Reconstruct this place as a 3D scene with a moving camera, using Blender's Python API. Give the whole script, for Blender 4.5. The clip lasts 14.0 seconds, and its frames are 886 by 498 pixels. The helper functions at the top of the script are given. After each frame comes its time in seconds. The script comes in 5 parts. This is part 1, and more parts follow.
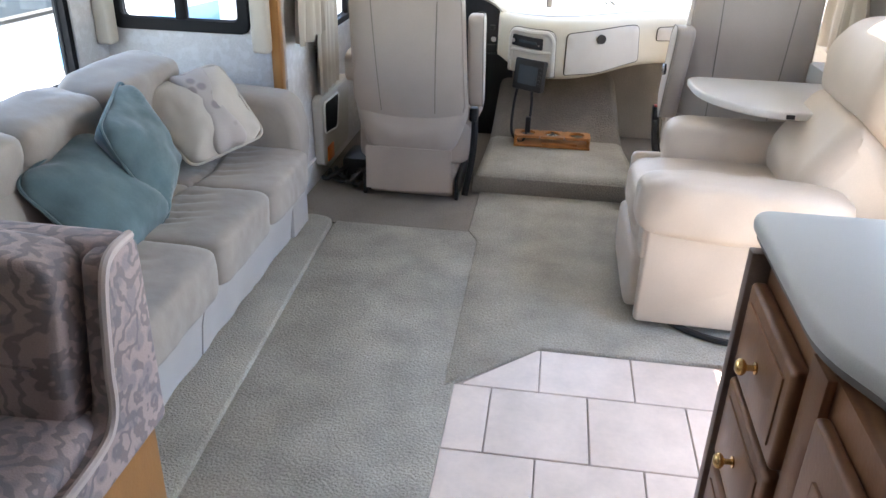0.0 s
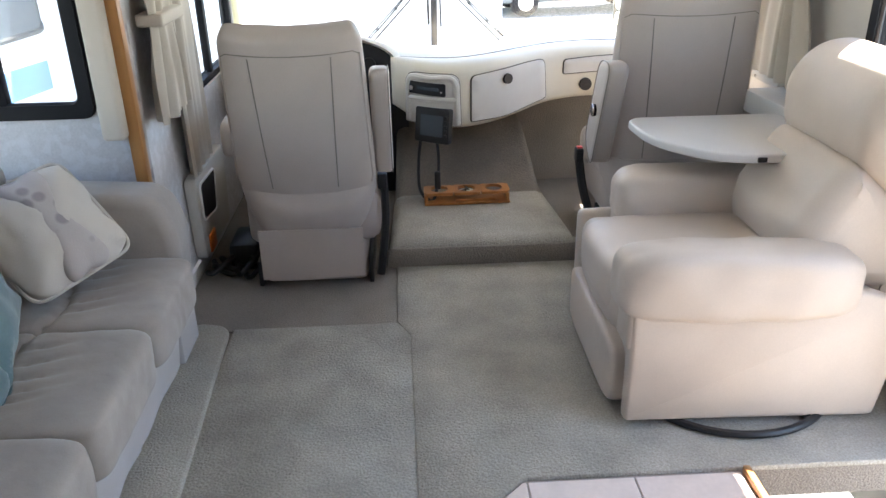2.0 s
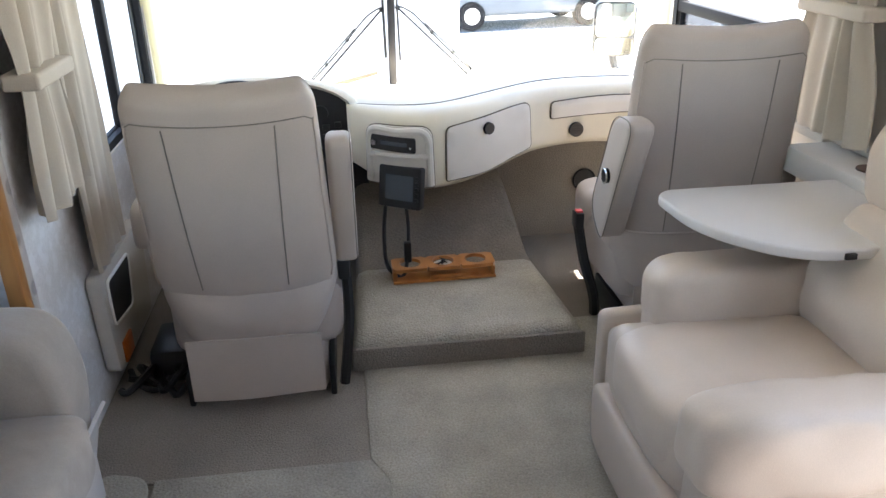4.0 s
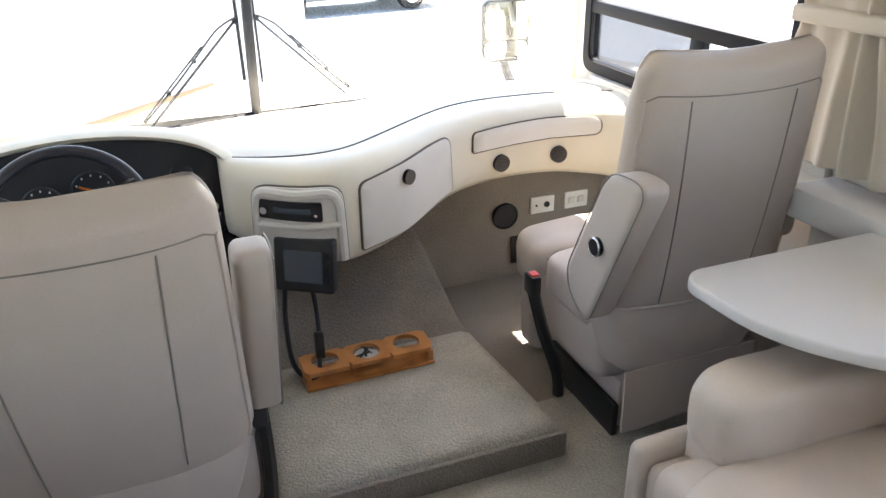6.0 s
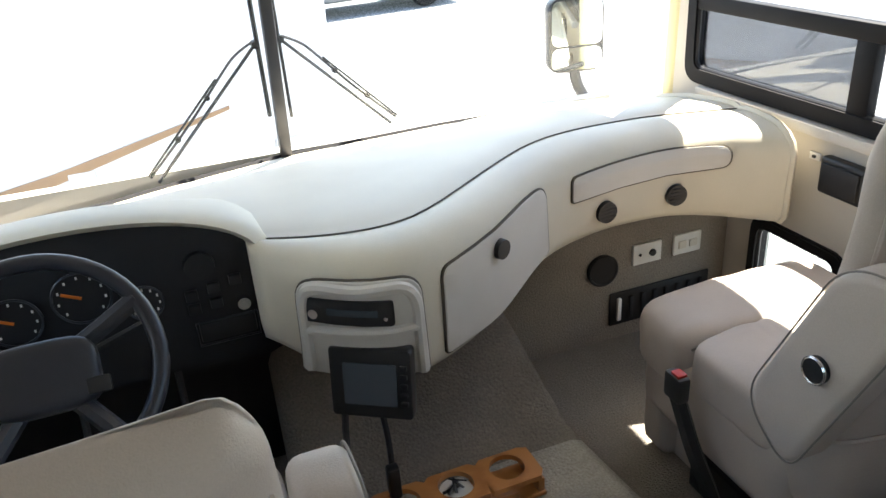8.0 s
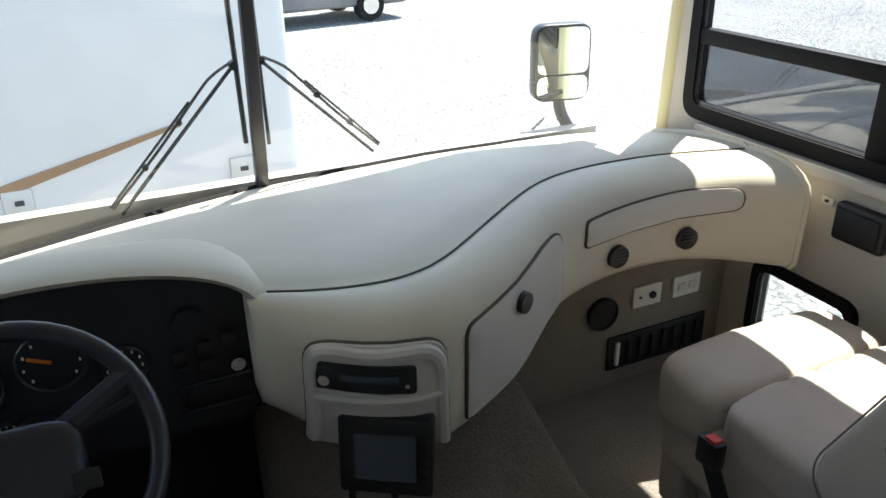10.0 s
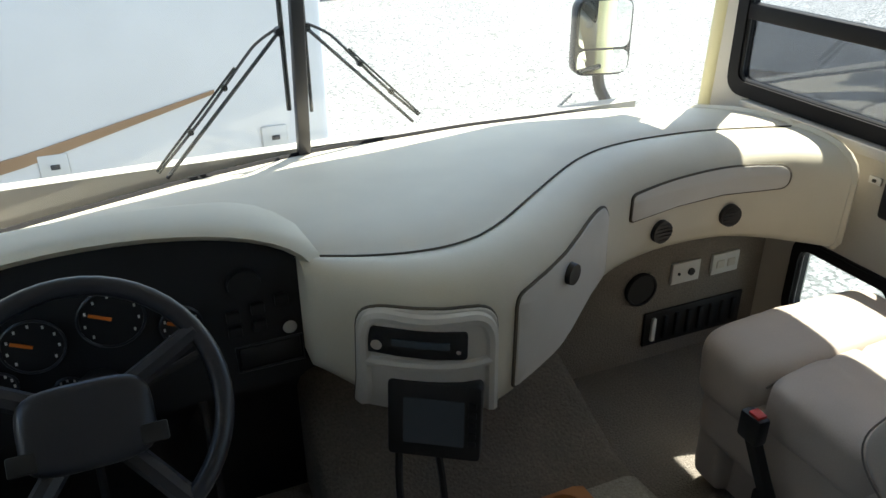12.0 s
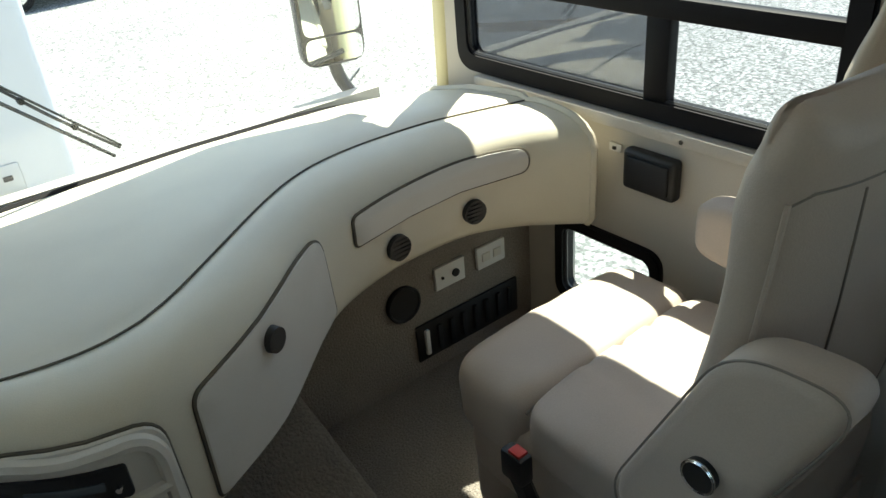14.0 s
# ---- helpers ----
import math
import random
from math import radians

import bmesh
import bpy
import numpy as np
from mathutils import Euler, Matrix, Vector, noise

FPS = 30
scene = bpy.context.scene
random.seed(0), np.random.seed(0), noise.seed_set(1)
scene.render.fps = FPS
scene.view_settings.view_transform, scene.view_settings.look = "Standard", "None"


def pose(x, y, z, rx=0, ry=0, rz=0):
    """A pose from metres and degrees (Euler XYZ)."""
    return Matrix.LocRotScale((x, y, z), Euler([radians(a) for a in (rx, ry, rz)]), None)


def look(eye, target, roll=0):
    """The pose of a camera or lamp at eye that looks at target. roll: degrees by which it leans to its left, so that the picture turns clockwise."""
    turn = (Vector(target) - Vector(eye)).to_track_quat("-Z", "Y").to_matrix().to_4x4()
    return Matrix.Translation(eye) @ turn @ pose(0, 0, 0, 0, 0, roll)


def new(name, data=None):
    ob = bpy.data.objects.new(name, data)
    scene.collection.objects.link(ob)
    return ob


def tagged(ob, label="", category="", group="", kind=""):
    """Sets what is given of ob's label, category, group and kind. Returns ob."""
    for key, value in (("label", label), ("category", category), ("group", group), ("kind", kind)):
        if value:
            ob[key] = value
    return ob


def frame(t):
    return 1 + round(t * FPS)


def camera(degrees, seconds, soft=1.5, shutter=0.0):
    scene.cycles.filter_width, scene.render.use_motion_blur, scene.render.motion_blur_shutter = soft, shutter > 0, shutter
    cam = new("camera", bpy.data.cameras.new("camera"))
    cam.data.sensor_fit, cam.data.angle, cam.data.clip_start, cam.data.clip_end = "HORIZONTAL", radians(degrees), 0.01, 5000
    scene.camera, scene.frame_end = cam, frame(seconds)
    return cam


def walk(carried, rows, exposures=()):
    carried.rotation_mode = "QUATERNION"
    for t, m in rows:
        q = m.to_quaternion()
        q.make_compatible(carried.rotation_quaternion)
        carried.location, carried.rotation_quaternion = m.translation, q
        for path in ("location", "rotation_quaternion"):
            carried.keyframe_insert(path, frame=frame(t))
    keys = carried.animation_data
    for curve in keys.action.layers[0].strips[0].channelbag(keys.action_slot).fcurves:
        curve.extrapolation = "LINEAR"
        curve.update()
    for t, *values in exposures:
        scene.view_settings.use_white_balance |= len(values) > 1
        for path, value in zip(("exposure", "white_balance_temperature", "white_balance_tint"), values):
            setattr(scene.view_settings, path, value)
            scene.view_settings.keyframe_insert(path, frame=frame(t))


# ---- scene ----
cam = camera(59.5, 14.0)
PATH = [
    (0, (0.259, 0.254, 1.53), (0.02, 2.032, 0.644), 1.6),
    (0.5, (0.146, 0.427, 1.465), (-0.162, 2.205, 0.601), 1.0),
    (1, (0.122, 0.637, 1.416), (-0.303, 2.407, 0.587), -1.5),
    (1.5, (0.126, 0.793, 1.452), (-0.128, 2.59, 0.611), -2.8),
    (2, (0.002, 0.866, 1.521), (0.086, 2.685, 0.692), -1.1),
    (2.5, (-0.095, 0.992, 1.53), (0.155, 2.814, 0.745), 0.4),
    (3, (-0.043, 1.152, 1.518), (0.167, 2.981, 0.737), -1.0),
    (5.5, (-0.164, 2.285, 1.571), (0.27, 4.031, 0.697), -2.0),
    (6, (-0.221, 2.425, 1.56), (0.42, 4.113, 0.699), -0.8),
    (6.5, (-0.278, 2.578, 1.563), (0.474, 4.21, 0.685), -0.2),
    (7, (-0.186, 2.79, 1.543), (0.474, 4.464, 0.669), -0.9),
    (7.5, (-0.121, 2.957, 1.541), (0.469, 4.667, 0.688), -0.6),
    (8, (-0.169, 3.132, 1.518), (0.425, 4.83, 0.645), -4.2),
    (10.5, (-0.288, 3.393, 1.529), (0.488, 5.03, 0.681), -0.7),
    (11, (-0.314, 3.402, 1.522), (0.436, 5.041, 0.655), -0.3),
    (11.5, (-0.327, 3.396, 1.521), (0.387, 5.039, 0.632), -0.3),
    (12, (-0.34, 3.398, 1.52), (0.368, 5.035, 0.615), -0.4),
    (12.5, (-0.314, 3.397, 1.523), (0.509, 4.988, 0.632), -1.9),
    (13, (-0.194, 3.437, 1.502), (0.786, 4.942, 0.622), -4.4),
    (13.5, (-0.005, 3.479, 1.496), (1.015, 4.919, 0.555), -6.2),
    (14, (0.091, 3.541, 1.506), (1.117, 4.945, 0.518), -5.3),
]
EXPOSURES = [(0.0, 3.55, 6650, 13), (3.0, 3.15, 6500, 12), (5.5, 3.4, 6800, 14), (6.5, 3.0, 6800, 12), (7.5, 2.75, 6800, 10), (8.2, 2.3, 6700, 9), (10.3, 1.4, 6500, 6), (12.5, 1.35, 6600, 2), (14.0, 1.42, 6700, -2)]
walk(cam, [(t, look(eye, target, roll)) for t, eye, target, roll in PATH], EXPOSURES)

# ---- world, sun ----
SUN = Vector((0.375, 0.285, 0.882))
world = bpy.data.worlds.new("sky")
scene.world = world
world.use_nodes = True
wn = world.node_tree
sky = wn.nodes.new("ShaderNodeTexSky")
sky.sky_type = "NISHITA"
sky.sun_disc = False
sky.sun_elevation = math.asin(SUN.normalized().z)
sky.sun_rotation = math.atan2(SUN.x, SUN.y)
wn.nodes["Background"].inputs["Strength"].default_value = 0.15
wn.links.new(sky.outputs[0], wn.nodes["Background"].inputs["Color"])
sun = new("sun", bpy.data.lights.new("sun", "SUN"))
sun.data.energy, sun.data.angle, sun.data.color = 5.0, radians(0.5), (1.0, 0.96, 0.88)
sun.matrix_world = look(SUN * 20, (0, 0, 0))


# ---- materials ----
def mat(name, col, rough=0.6, metal=0.0, var=0.12, scale=3.0, grain=0.0, gscale=300.0, bump=0.0, bscale=200.0, spec=0.5, per_object=0.0, sheen=0.0):
    """A surface: base colour varied at two scales, and a fine bump."""
    m = bpy.data.materials.new(name)
    m.use_nodes = True
    nt = m.node_tree
    b = nt.nodes["Principled BSDF"]
    b.inputs["Roughness"].default_value = rough
    b.inputs["Metallic"].default_value = metal
    b.inputs["Specular IOR Level"].default_value = spec
    if sheen:
        b.inputs["Sheen Weight"].default_value = sheen
    tc = nt.nodes.new("ShaderNodeTexCoord")
    vec = tc.outputs["Object"]
    n1 = nt.nodes.new("ShaderNodeTexNoise")
    n1.inputs["Scale"].default_value, n1.inputs["Detail"].default_value = scale, 5
    nt.links.new(vec, n1.inputs["Vector"])
    n2 = nt.nodes.new("ShaderNodeTexNoise")
    n2.inputs["Scale"].default_value, n2.inputs["Detail"].default_value = gscale, 3
    nt.links.new(vec, n2.inputs["Vector"])
    r1 = nt.nodes.new("ShaderNodeMapRange")
    r1.inputs["To Min"].default_value, r1.inputs["To Max"].default_value = 1 - var, 1 + var
    r1.inputs["From Min"].default_value, r1.inputs["From Max"].default_value = 0.3, 0.7
    nt.links.new(n1.outputs["Fac"], r1.inputs["Value"])
    r2 = nt.nodes.new("ShaderNodeMapRange")
    r2.inputs["To Min"].default_value, r2.inputs["To Max"].default_value = 1 - grain, 1 + grain
    r2.inputs["From Min"].default_value, r2.inputs["From Max"].default_value = 0.3, 0.7
    nt.links.new(n2.outputs["Fac"], r2.inputs["Value"])
    mu = nt.nodes.new("ShaderNodeMath")
    mu.operation = "MULTIPLY"
    nt.links.new(r1.outputs[0], mu.inputs[0])
    nt.links.new(r2.outputs[0], mu.inputs[1])
    fac = mu.outputs[0]
    if per_object:
        oi = nt.nodes.new("ShaderNodeObjectInfo")
        r3 = nt.nodes.new("ShaderNodeMapRange")
        r3.inputs["To Min"].default_value, r3.inputs["To Max"].default_value = 1 - per_object, 1 + per_object
        nt.links.new(oi.outputs["Random"], r3.inputs["Value"])
        m3 = nt.nodes.new("ShaderNodeMath")
        m3.operation = "MULTIPLY"
        nt.links.new(fac, m3.inputs[0])
        nt.links.new(r3.outputs[0], m3.inputs[1])
        fac = m3.outputs[0]
    sc = nt.nodes.new("ShaderNodeVectorMath")
    sc.operation = "SCALE"
    sc.inputs[0].default_value = col
    nt.links.new(fac, sc.inputs["Scale"])
    nt.links.new(sc.outputs[0], b.inputs["Base Color"])
    if bump:
        n3 = nt.nodes.new("ShaderNodeTexNoise")
        n3.inputs["Scale"].default_value, n3.inputs["Detail"].default_value = bscale, 3
        nt.links.new(vec, n3.inputs["Vector"])
        bp = nt.nodes.new("ShaderNodeBump")
        bp.inputs["Strength"].default_value, bp.inputs["Distance"].default_value = bump, 0.01
        nt.links.new(n3.outputs["Fac"], bp.inputs["Height"])
        nt.links.new(bp.outputs[0], b.inputs["Normal"])
    return m


def mix_in(m, col, tex, lo, hi, scale, stretch=(1, 1, 1), amount=1.0, warp=0.0):
    """Lay a second colour over a material where a texture's value lies between lo and hi."""
    nt = m.node_tree
    b = nt.nodes["Principled BSDF"]
    old = b.inputs["Base Color"].links[0].from_socket
    tc = nt.nodes.new("ShaderNodeTexCoord")
    mp = nt.nodes.new("ShaderNodeMapping")
    mp.inputs["Scale"].default_value = stretch
    nt.links.new(tc.outputs["Object"], mp.inputs["Vector"])
    t = nt.nodes.new(tex)
    t.inputs["Scale"].default_value = scale
    if tex == "ShaderNodeTexWave":
        t.inputs["Distortion"].default_value, t.inputs["Detail"].default_value = warp, 3
    nt.links.new(mp.outputs[0], t.inputs["Vector"])
    r = nt.nodes.new("ShaderNodeMapRange")
    r.inputs["From Min"].default_value, r.inputs["From Max"].default_value = lo, hi
    r.inputs["To Max"].default_value = amount
    nt.links.new(t.outputs["Distance" if tex == "ShaderNodeTexVoronoi" else "Fac"], r.inputs["Value"])
    mx = nt.nodes.new("ShaderNodeMix")
    mx.data_type = "RGBA"
    nt.links.new(r.outputs[0], mx.inputs["Factor"])
    nt.links.new(old, mx.inputs["A"])
    mx.inputs["B"].default_value = (*col, 1)
    nt.links.new(mx.outputs["Result"], b.inputs["Base Color"])
    return m


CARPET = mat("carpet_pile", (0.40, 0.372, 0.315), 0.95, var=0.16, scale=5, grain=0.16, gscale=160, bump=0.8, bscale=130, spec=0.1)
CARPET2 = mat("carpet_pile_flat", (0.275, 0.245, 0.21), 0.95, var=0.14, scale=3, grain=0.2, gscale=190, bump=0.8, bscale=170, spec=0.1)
# worn brown pile, made darker still for the shade under the dash
RAMP = mat("carpet_worn_shaded", (0.225, 0.195, 0.16), 0.95, var=0.16, scale=5, grain=0.16, gscale=150, bump=0.8, bscale=120, spec=0.1)
RUNNER = mat("carpet_runner", (0.365, 0.342, 0.295), 0.95, var=0.18, scale=5, grain=0.16, gscale=150, bump=0.8, bscale=120, spec=0.1)
TILE = mat("ceramic_tile", (0.70, 0.60, 0.54), 0.35, var=0.09, scale=7, grain=0.03, gscale=60, bump=0.05, bscale=40, per_object=0.06)
GROUT = mat("grout", (0.42, 0.35, 0.31), 0.9, bump=0.2)
LEATHER = mat("seat_leather", (0.47, 0.40, 0.34), 0.5, var=0.05, scale=5, grain=0.03, bump=0.12, bscale=420, spec=0.4)
LEATHER2 = mat("recliner_leather", (0.60, 0.50, 0.41), 0.42, var=0.06, scale=4, grain=0.03, bump=0.12, bscale=350, spec=0.45)
PIPING = mat("piping", (0.20, 0.175, 0.15), 0.6)
SOFA = mat("sofa_velour", (0.335, 0.292, 0.255), 0.85, var=0.1, scale=6, grain=0.08, gscale=500, bump=0.15, bscale=25, spec=0.2, sheen=0.3)
SKIRT = mat("sofa_skirt_cloth", (0.50, 0.47, 0.45), 0.85, var=0.05, grain=0.07, gscale=600, bump=0.1, bscale=500, spec=0.2)
TEAL = mat("teal_velvet", (0.095, 0.15, 0.16), 0.75, var=0.22, scale=7, grain=0.05, bump=0.25, bscale=16, spec=0.25, sheen=0.4)
PILLOW = mat("cream_pillow_cloth", (0.52, 0.47, 0.41), 0.85, var=0.05, bump=0.1, bscale=300, spec=0.2)
PRINT = mix_in(mix_in(mat("printed_cloth", (0.42, 0.325, 0.31), 0.8, var=0.14, grain=0.08, gscale=400, bump=0.12, bscale=200, spec=0.25),
               (0.13, 0.125, 0.14), "ShaderNodeTexWave", 0.55, 0.8, 9.0, (0.6, 1, 1), 0.6, 22.0), (0.20, 0.19, 0.21), "ShaderNodeTexVoronoi", 0.50, 0.36, 19.0, (1, 1, 1), 0.55)
PAPER = mix_in(mat("wallpaper", (0.58, 0.55, 0.53), 0.8, var=0.04, grain=0.06, gscale=120, bump=0.08, bscale=150, spec=0.25),
               (0.66, 0.64, 0.63), "ShaderNodeTexNoise", 0.52, 0.62, 26.0, (1, 1, 1), 0.6)
BORDER = mix_in(mat("printed_border", (0.42, 0.37, 0.34), 0.8, var=0.1, bump=0.1), (0.17, 0.15, 0.16), "ShaderNodeTexVoronoi", 0.36, 0.26, 14.0, (1, 1, 1), 0.6)
CURTAIN = mat("curtain_cloth", (0.52, 0.46, 0.38), 0.85, var=0.06, grain=0.06, gscale=500, bump=0.1, bscale=400, spec=0.2)
OAK = mix_in(mat("honey_oak", (0.40, 0.19, 0.062), 0.4, var=0.1, scale=3, bump=0.05, bscale=120), (0.30, 0.135, 0.045), "ShaderNodeTexWave", 0.4, 1.0, 9.0, (1.0, 1.0, 0.12), 0.55, 5.0)
CABINET = mix_in(mat("cabinet_wood", (0.22, 0.105, 0.05), 0.38, var=0.12, scale=3, bump=0.05, bscale=120), (0.12, 0.05, 0.025), "ShaderNodeTexWave", 0.4, 1.0, 10.0, (1.0, 0.8, 0.15), 0.55, 6.0)
CUPWOOD = mix_in(mat("cup_tray_wood", (0.48, 0.20, 0.06), 0.35, var=0.08, scale=5, bump=0.03), (0.32, 0.11, 0.03), "ShaderNodeTexWave", 0.4, 1.0, 22.0, (0.15, 1.0, 1.0), 0.5, 4.0)
COUNTER = mat("laminate_grey", (0.42, 0.43, 0.43), 0.4, var=0.03, grain=0.05, gscale=500, spec=0.5)
LAMINATE = mat("laminate_white", (0.66, 0.63, 0.60), 0.35, var=0.03, grain=0.02)
DASH = mat("dash_vinyl", (0.67, 0.615, 0.49), 0.48, var=0.04, scale=5, grain=0.03, gscale=500, bump=0.1, bscale=500, spec=0.4)
DASHLID = mat("dash_lid_plastic", (0.63, 0.595, 0.53), 0.5, var=0.03, scale=8, grain=0.03, gscale=600, bump=0.08, bscale=600)
SEAM = mat("seam_shadow_gap", (0.10, 0.085, 0.06), 0.8)
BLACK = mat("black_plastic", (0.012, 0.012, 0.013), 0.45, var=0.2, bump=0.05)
PANEL = mat("instrument_plastic", (0.012, 0.012, 0.014), 0.6, var=0.2, bump=0.15, bscale=500)
GREYP = mat("steering_plastic", (0.02, 0.022, 0.03), 0.3, var=0.1, bump=0.06, bscale=600)
RUBBER = mat("window_rubber", (0.008, 0.007, 0.008), 0.6, var=0.15, spec=0.2)
SCREEN = mat("screen", (0.07, 0.085, 0.10), 0.18, var=0.02)
CHROME = mat("chrome", (0.75, 0.75, 0.76), 0.15, 1.0, var=0.02)
BRASS = mat("brass", (0.72, 0.50, 0.22), 0.2, 1.0, var=0.05)
ORANGE = mat("orange_plastic", (0.65, 0.16, 0.02), 0.4)
RED = mat("red_plastic", (0.55, 0.03, 0.02), 0.4)
WHITEP = mat("white_plastic", (0.72, 0.71, 0.68), 0.4, var=0.02)
WALLP = mat("wall_vinyl", (0.52, 0.48, 0.42), 0.7, var=0.04, grain=0.04, gscale=300, bump=0.08, bscale=300)
PILLAR = mat("pillar_cream", (0.68, 0.62, 0.38), 0.6, var=0.03)
CEIL = mat("ceiling_vinyl", (0.70, 0.68, 0.64), 0.8, var=0.03, bump=0.05)
GRAVEL = mat("gravel", (0.36, 0.355, 0.34), 0.95, var=0.14, scale=0.6, grain=0.75, gscale=28, bump=0.9, bscale=30, spec=0.1)
mix_in(GRAVEL, (0.12, 0.12, 0.115), "ShaderNodeTexVoronoi", 0.42, 0.70, 22.0, (1, 1, 1), 0.75)
WHITEBODY = mat("white_gelcoat", (0.78, 0.78, 0.78), 0.3, var=0.03)
STRIPE = mat("tan_stripe", (0.36, 0.22, 0.12), 0.4)
BLUEBODY = mat("blue_paint", (0.12, 0.28, 0.50), 0.35)
DARKGLASS = mat("dark_glass", (0.03, 0.04, 0.05), 0.06)
METALG = mat("dark_metal", (0.06, 0.06, 0.065), 0.4, 0.6)
MIRROR = mat("mirror_glass", (0.86, 0.90, 0.88), 0.02, 1.0, var=0.0)


def glass_material(name, tint):
    m = bpy.data.materials.new(name)
    m.use_nodes = True
    nt = m.node_tree
    nt.nodes.remove(nt.nodes["Principled BSDF"])
    tr = nt.nodes.new("ShaderNodeBsdfTransparent")
    tr.inputs[0].default_value = (*tint, 1)
    gl = nt.nodes.new("ShaderNodeBsdfGlossy")
    gl.inputs["Roughness"].default_value = 0.02
    mx = nt.nodes.new("ShaderNodeMixShader")
    mx.inputs[0].default_value = 0.05
    nt.links.new(tr.outputs[0], mx.inputs[1])
    nt.links.new(gl.outputs[0], mx.inputs[2])
    nt.links.new(mx.outputs[0], nt.nodes["Material Output"].inputs[0])
    return m


GLASS = glass_material("window_glass", (0.93, 0.96, 0.96))
SLIDER = glass_material("dark_tinted_glass", (0.40, 0.41, 0.43))
TINTED = glass_material("tinted_window_glass", (0.82, 0.84, 0.86))


# ---- mesh helpers ----
def part(name, bm, material, parent=None, label="", smooth=True, angle=40):
    """Link a bmesh as one mesh object, under a thing or a part."""
    bmesh.ops.recalc_face_normals(bm, faces=bm.faces)
    me = bpy.data.meshes.new(name)
    bm.to_mesh(me)
    bm.free()
    me.materials.append(material)
    if smooth:
        me.shade_smooth()
        me.set_sharp_from_angle(angle=radians(angle))
    ob = new(name, me)
    if parent:
        ob.parent = parent
    if label:
        ob["label"] = label
    return ob


def thing(name, label, category, at=(0, 0, 0), group="", kind=""):
    return tagged(place(new(name), pose(*at)), label, category, group, kind)


def place(ob, m):
    ob.matrix_basis = m
    return ob


def box(x0, x1, y0, y1, z0, z1, bev=0.0, seg=2, bm=None):
    made = bm or bmesh.new()
    r = bmesh.ops.create_cube(made, size=1, matrix=Matrix.Translation(((x0 + x1) / 2, (y0 + y1) / 2, (z0 + z1) / 2)) @ Matrix.Diagonal((x1 - x0, y1 - y0, z1 - z0, 1)))
    if bev:
        es = list({e for v in r["verts"] for e in v.link_edges})
        bmesh.ops.bevel(made, geom=es, offset=bev, segments=seg, profile=0.5, affect="EDGES")
    return made


def solid_sheet(bm, thickness):
    """Give an open sheet its thickness."""
    bmesh.ops.recalc_face_normals(bm, faces=bm.faces)
    bm.normal_update()
    bmesh.ops.solidify(bm, geom=bm.faces[:], thickness=thickness)


def cushion(sx, sy, sz, m=None, e=0.35, n=14, sag=0.0, wrinkle=0.0, seed=0.0, pinch=0.0, bm=None):
    """A soft rounded block of that size. e: 0 is a box, 1 a ball."""
    made = bm or bmesh.new()
    tmp = bmesh.new()
    bmesh.ops.create_cube(tmp, size=2)
    bmesh.ops.subdivide_edges(tmp, edges=tmp.edges[:], cuts=n, use_grid_fill=True)
    for v in tmp.verts:
        p = v.co.copy()
        q = p.normalized()
        k = 2.0 / max(e, 0.05)
        d = (abs(p.x) ** k + abs(p.y) ** k + abs(p.z) ** k) ** (1 / k)
        c = p / d
        if pinch:
            edge = max(abs(c.x), abs(c.y))
            corner = abs(c.x * c.y)
            c.z *= 1 - pinch * min(1.0, edge ** 3)
            c.x *= 1 + 0.10 * corner
            c.y *= 1 + 0.10 * corner
        if sag:
            c.z -= sag * (1 - min(1, c.x ** 2)) * (1 - min(1, c.y ** 2)) * (1 if c.z > 0 else 0)
        w = Vector((c.x * sx / 2, c.y * sy / 2, c.z * sz / 2))
        if wrinkle:
            w += q * wrinkle * (noise.noise(Vector((w.x * 9 + seed, w.y * 9, w.z * 9))) + 0.5 * noise.noise(Vector((w.x * 24 + seed, w.y * 24, w.z * 24))))
        v.co = w
    me = bpy.data.meshes.new("tmp")
    tmp.to_mesh(me)
    tmp.free()
    if m is not None:
        me.transform(m)
    made.from_mesh(me)
    bpy.data.meshes.remove(me)
    return made


def tube(points, r, n=8, closed=False, bm=None):
    made = bm or bmesh.new()
    pts = [Vector(p) for p in points]
    rings = []
    side = None
    for i, p in enumerate(pts):
        a = pts[i - 1] if (i or closed) else p
        b = pts[(i + 1) % len(pts)] if (i < len(pts) - 1 or closed) else p
        d = (b - a).normalized()
        if side is None:
            side = d.orthogonal().normalized()
        side = (side - d * side.dot(d)).normalized()
        up = d.cross(side)
        rings.append([made.verts.new(p + (side * math.cos(2 * math.pi * k / n) + up * math.sin(2 * math.pi * k / n)) * r) for k in range(n)])
    last = len(rings) if closed else len(rings) - 1
    for i in range(last):
        a, b = rings[i], rings[(i + 1) % len(rings)]
        for k in range(n):
            made.faces.new((a[k], a[(k + 1) % n], b[(k + 1) % n], b[k]))
    if not closed:
        made.faces.new(rings[0])
        made.faces.new(rings[-1])
    return made


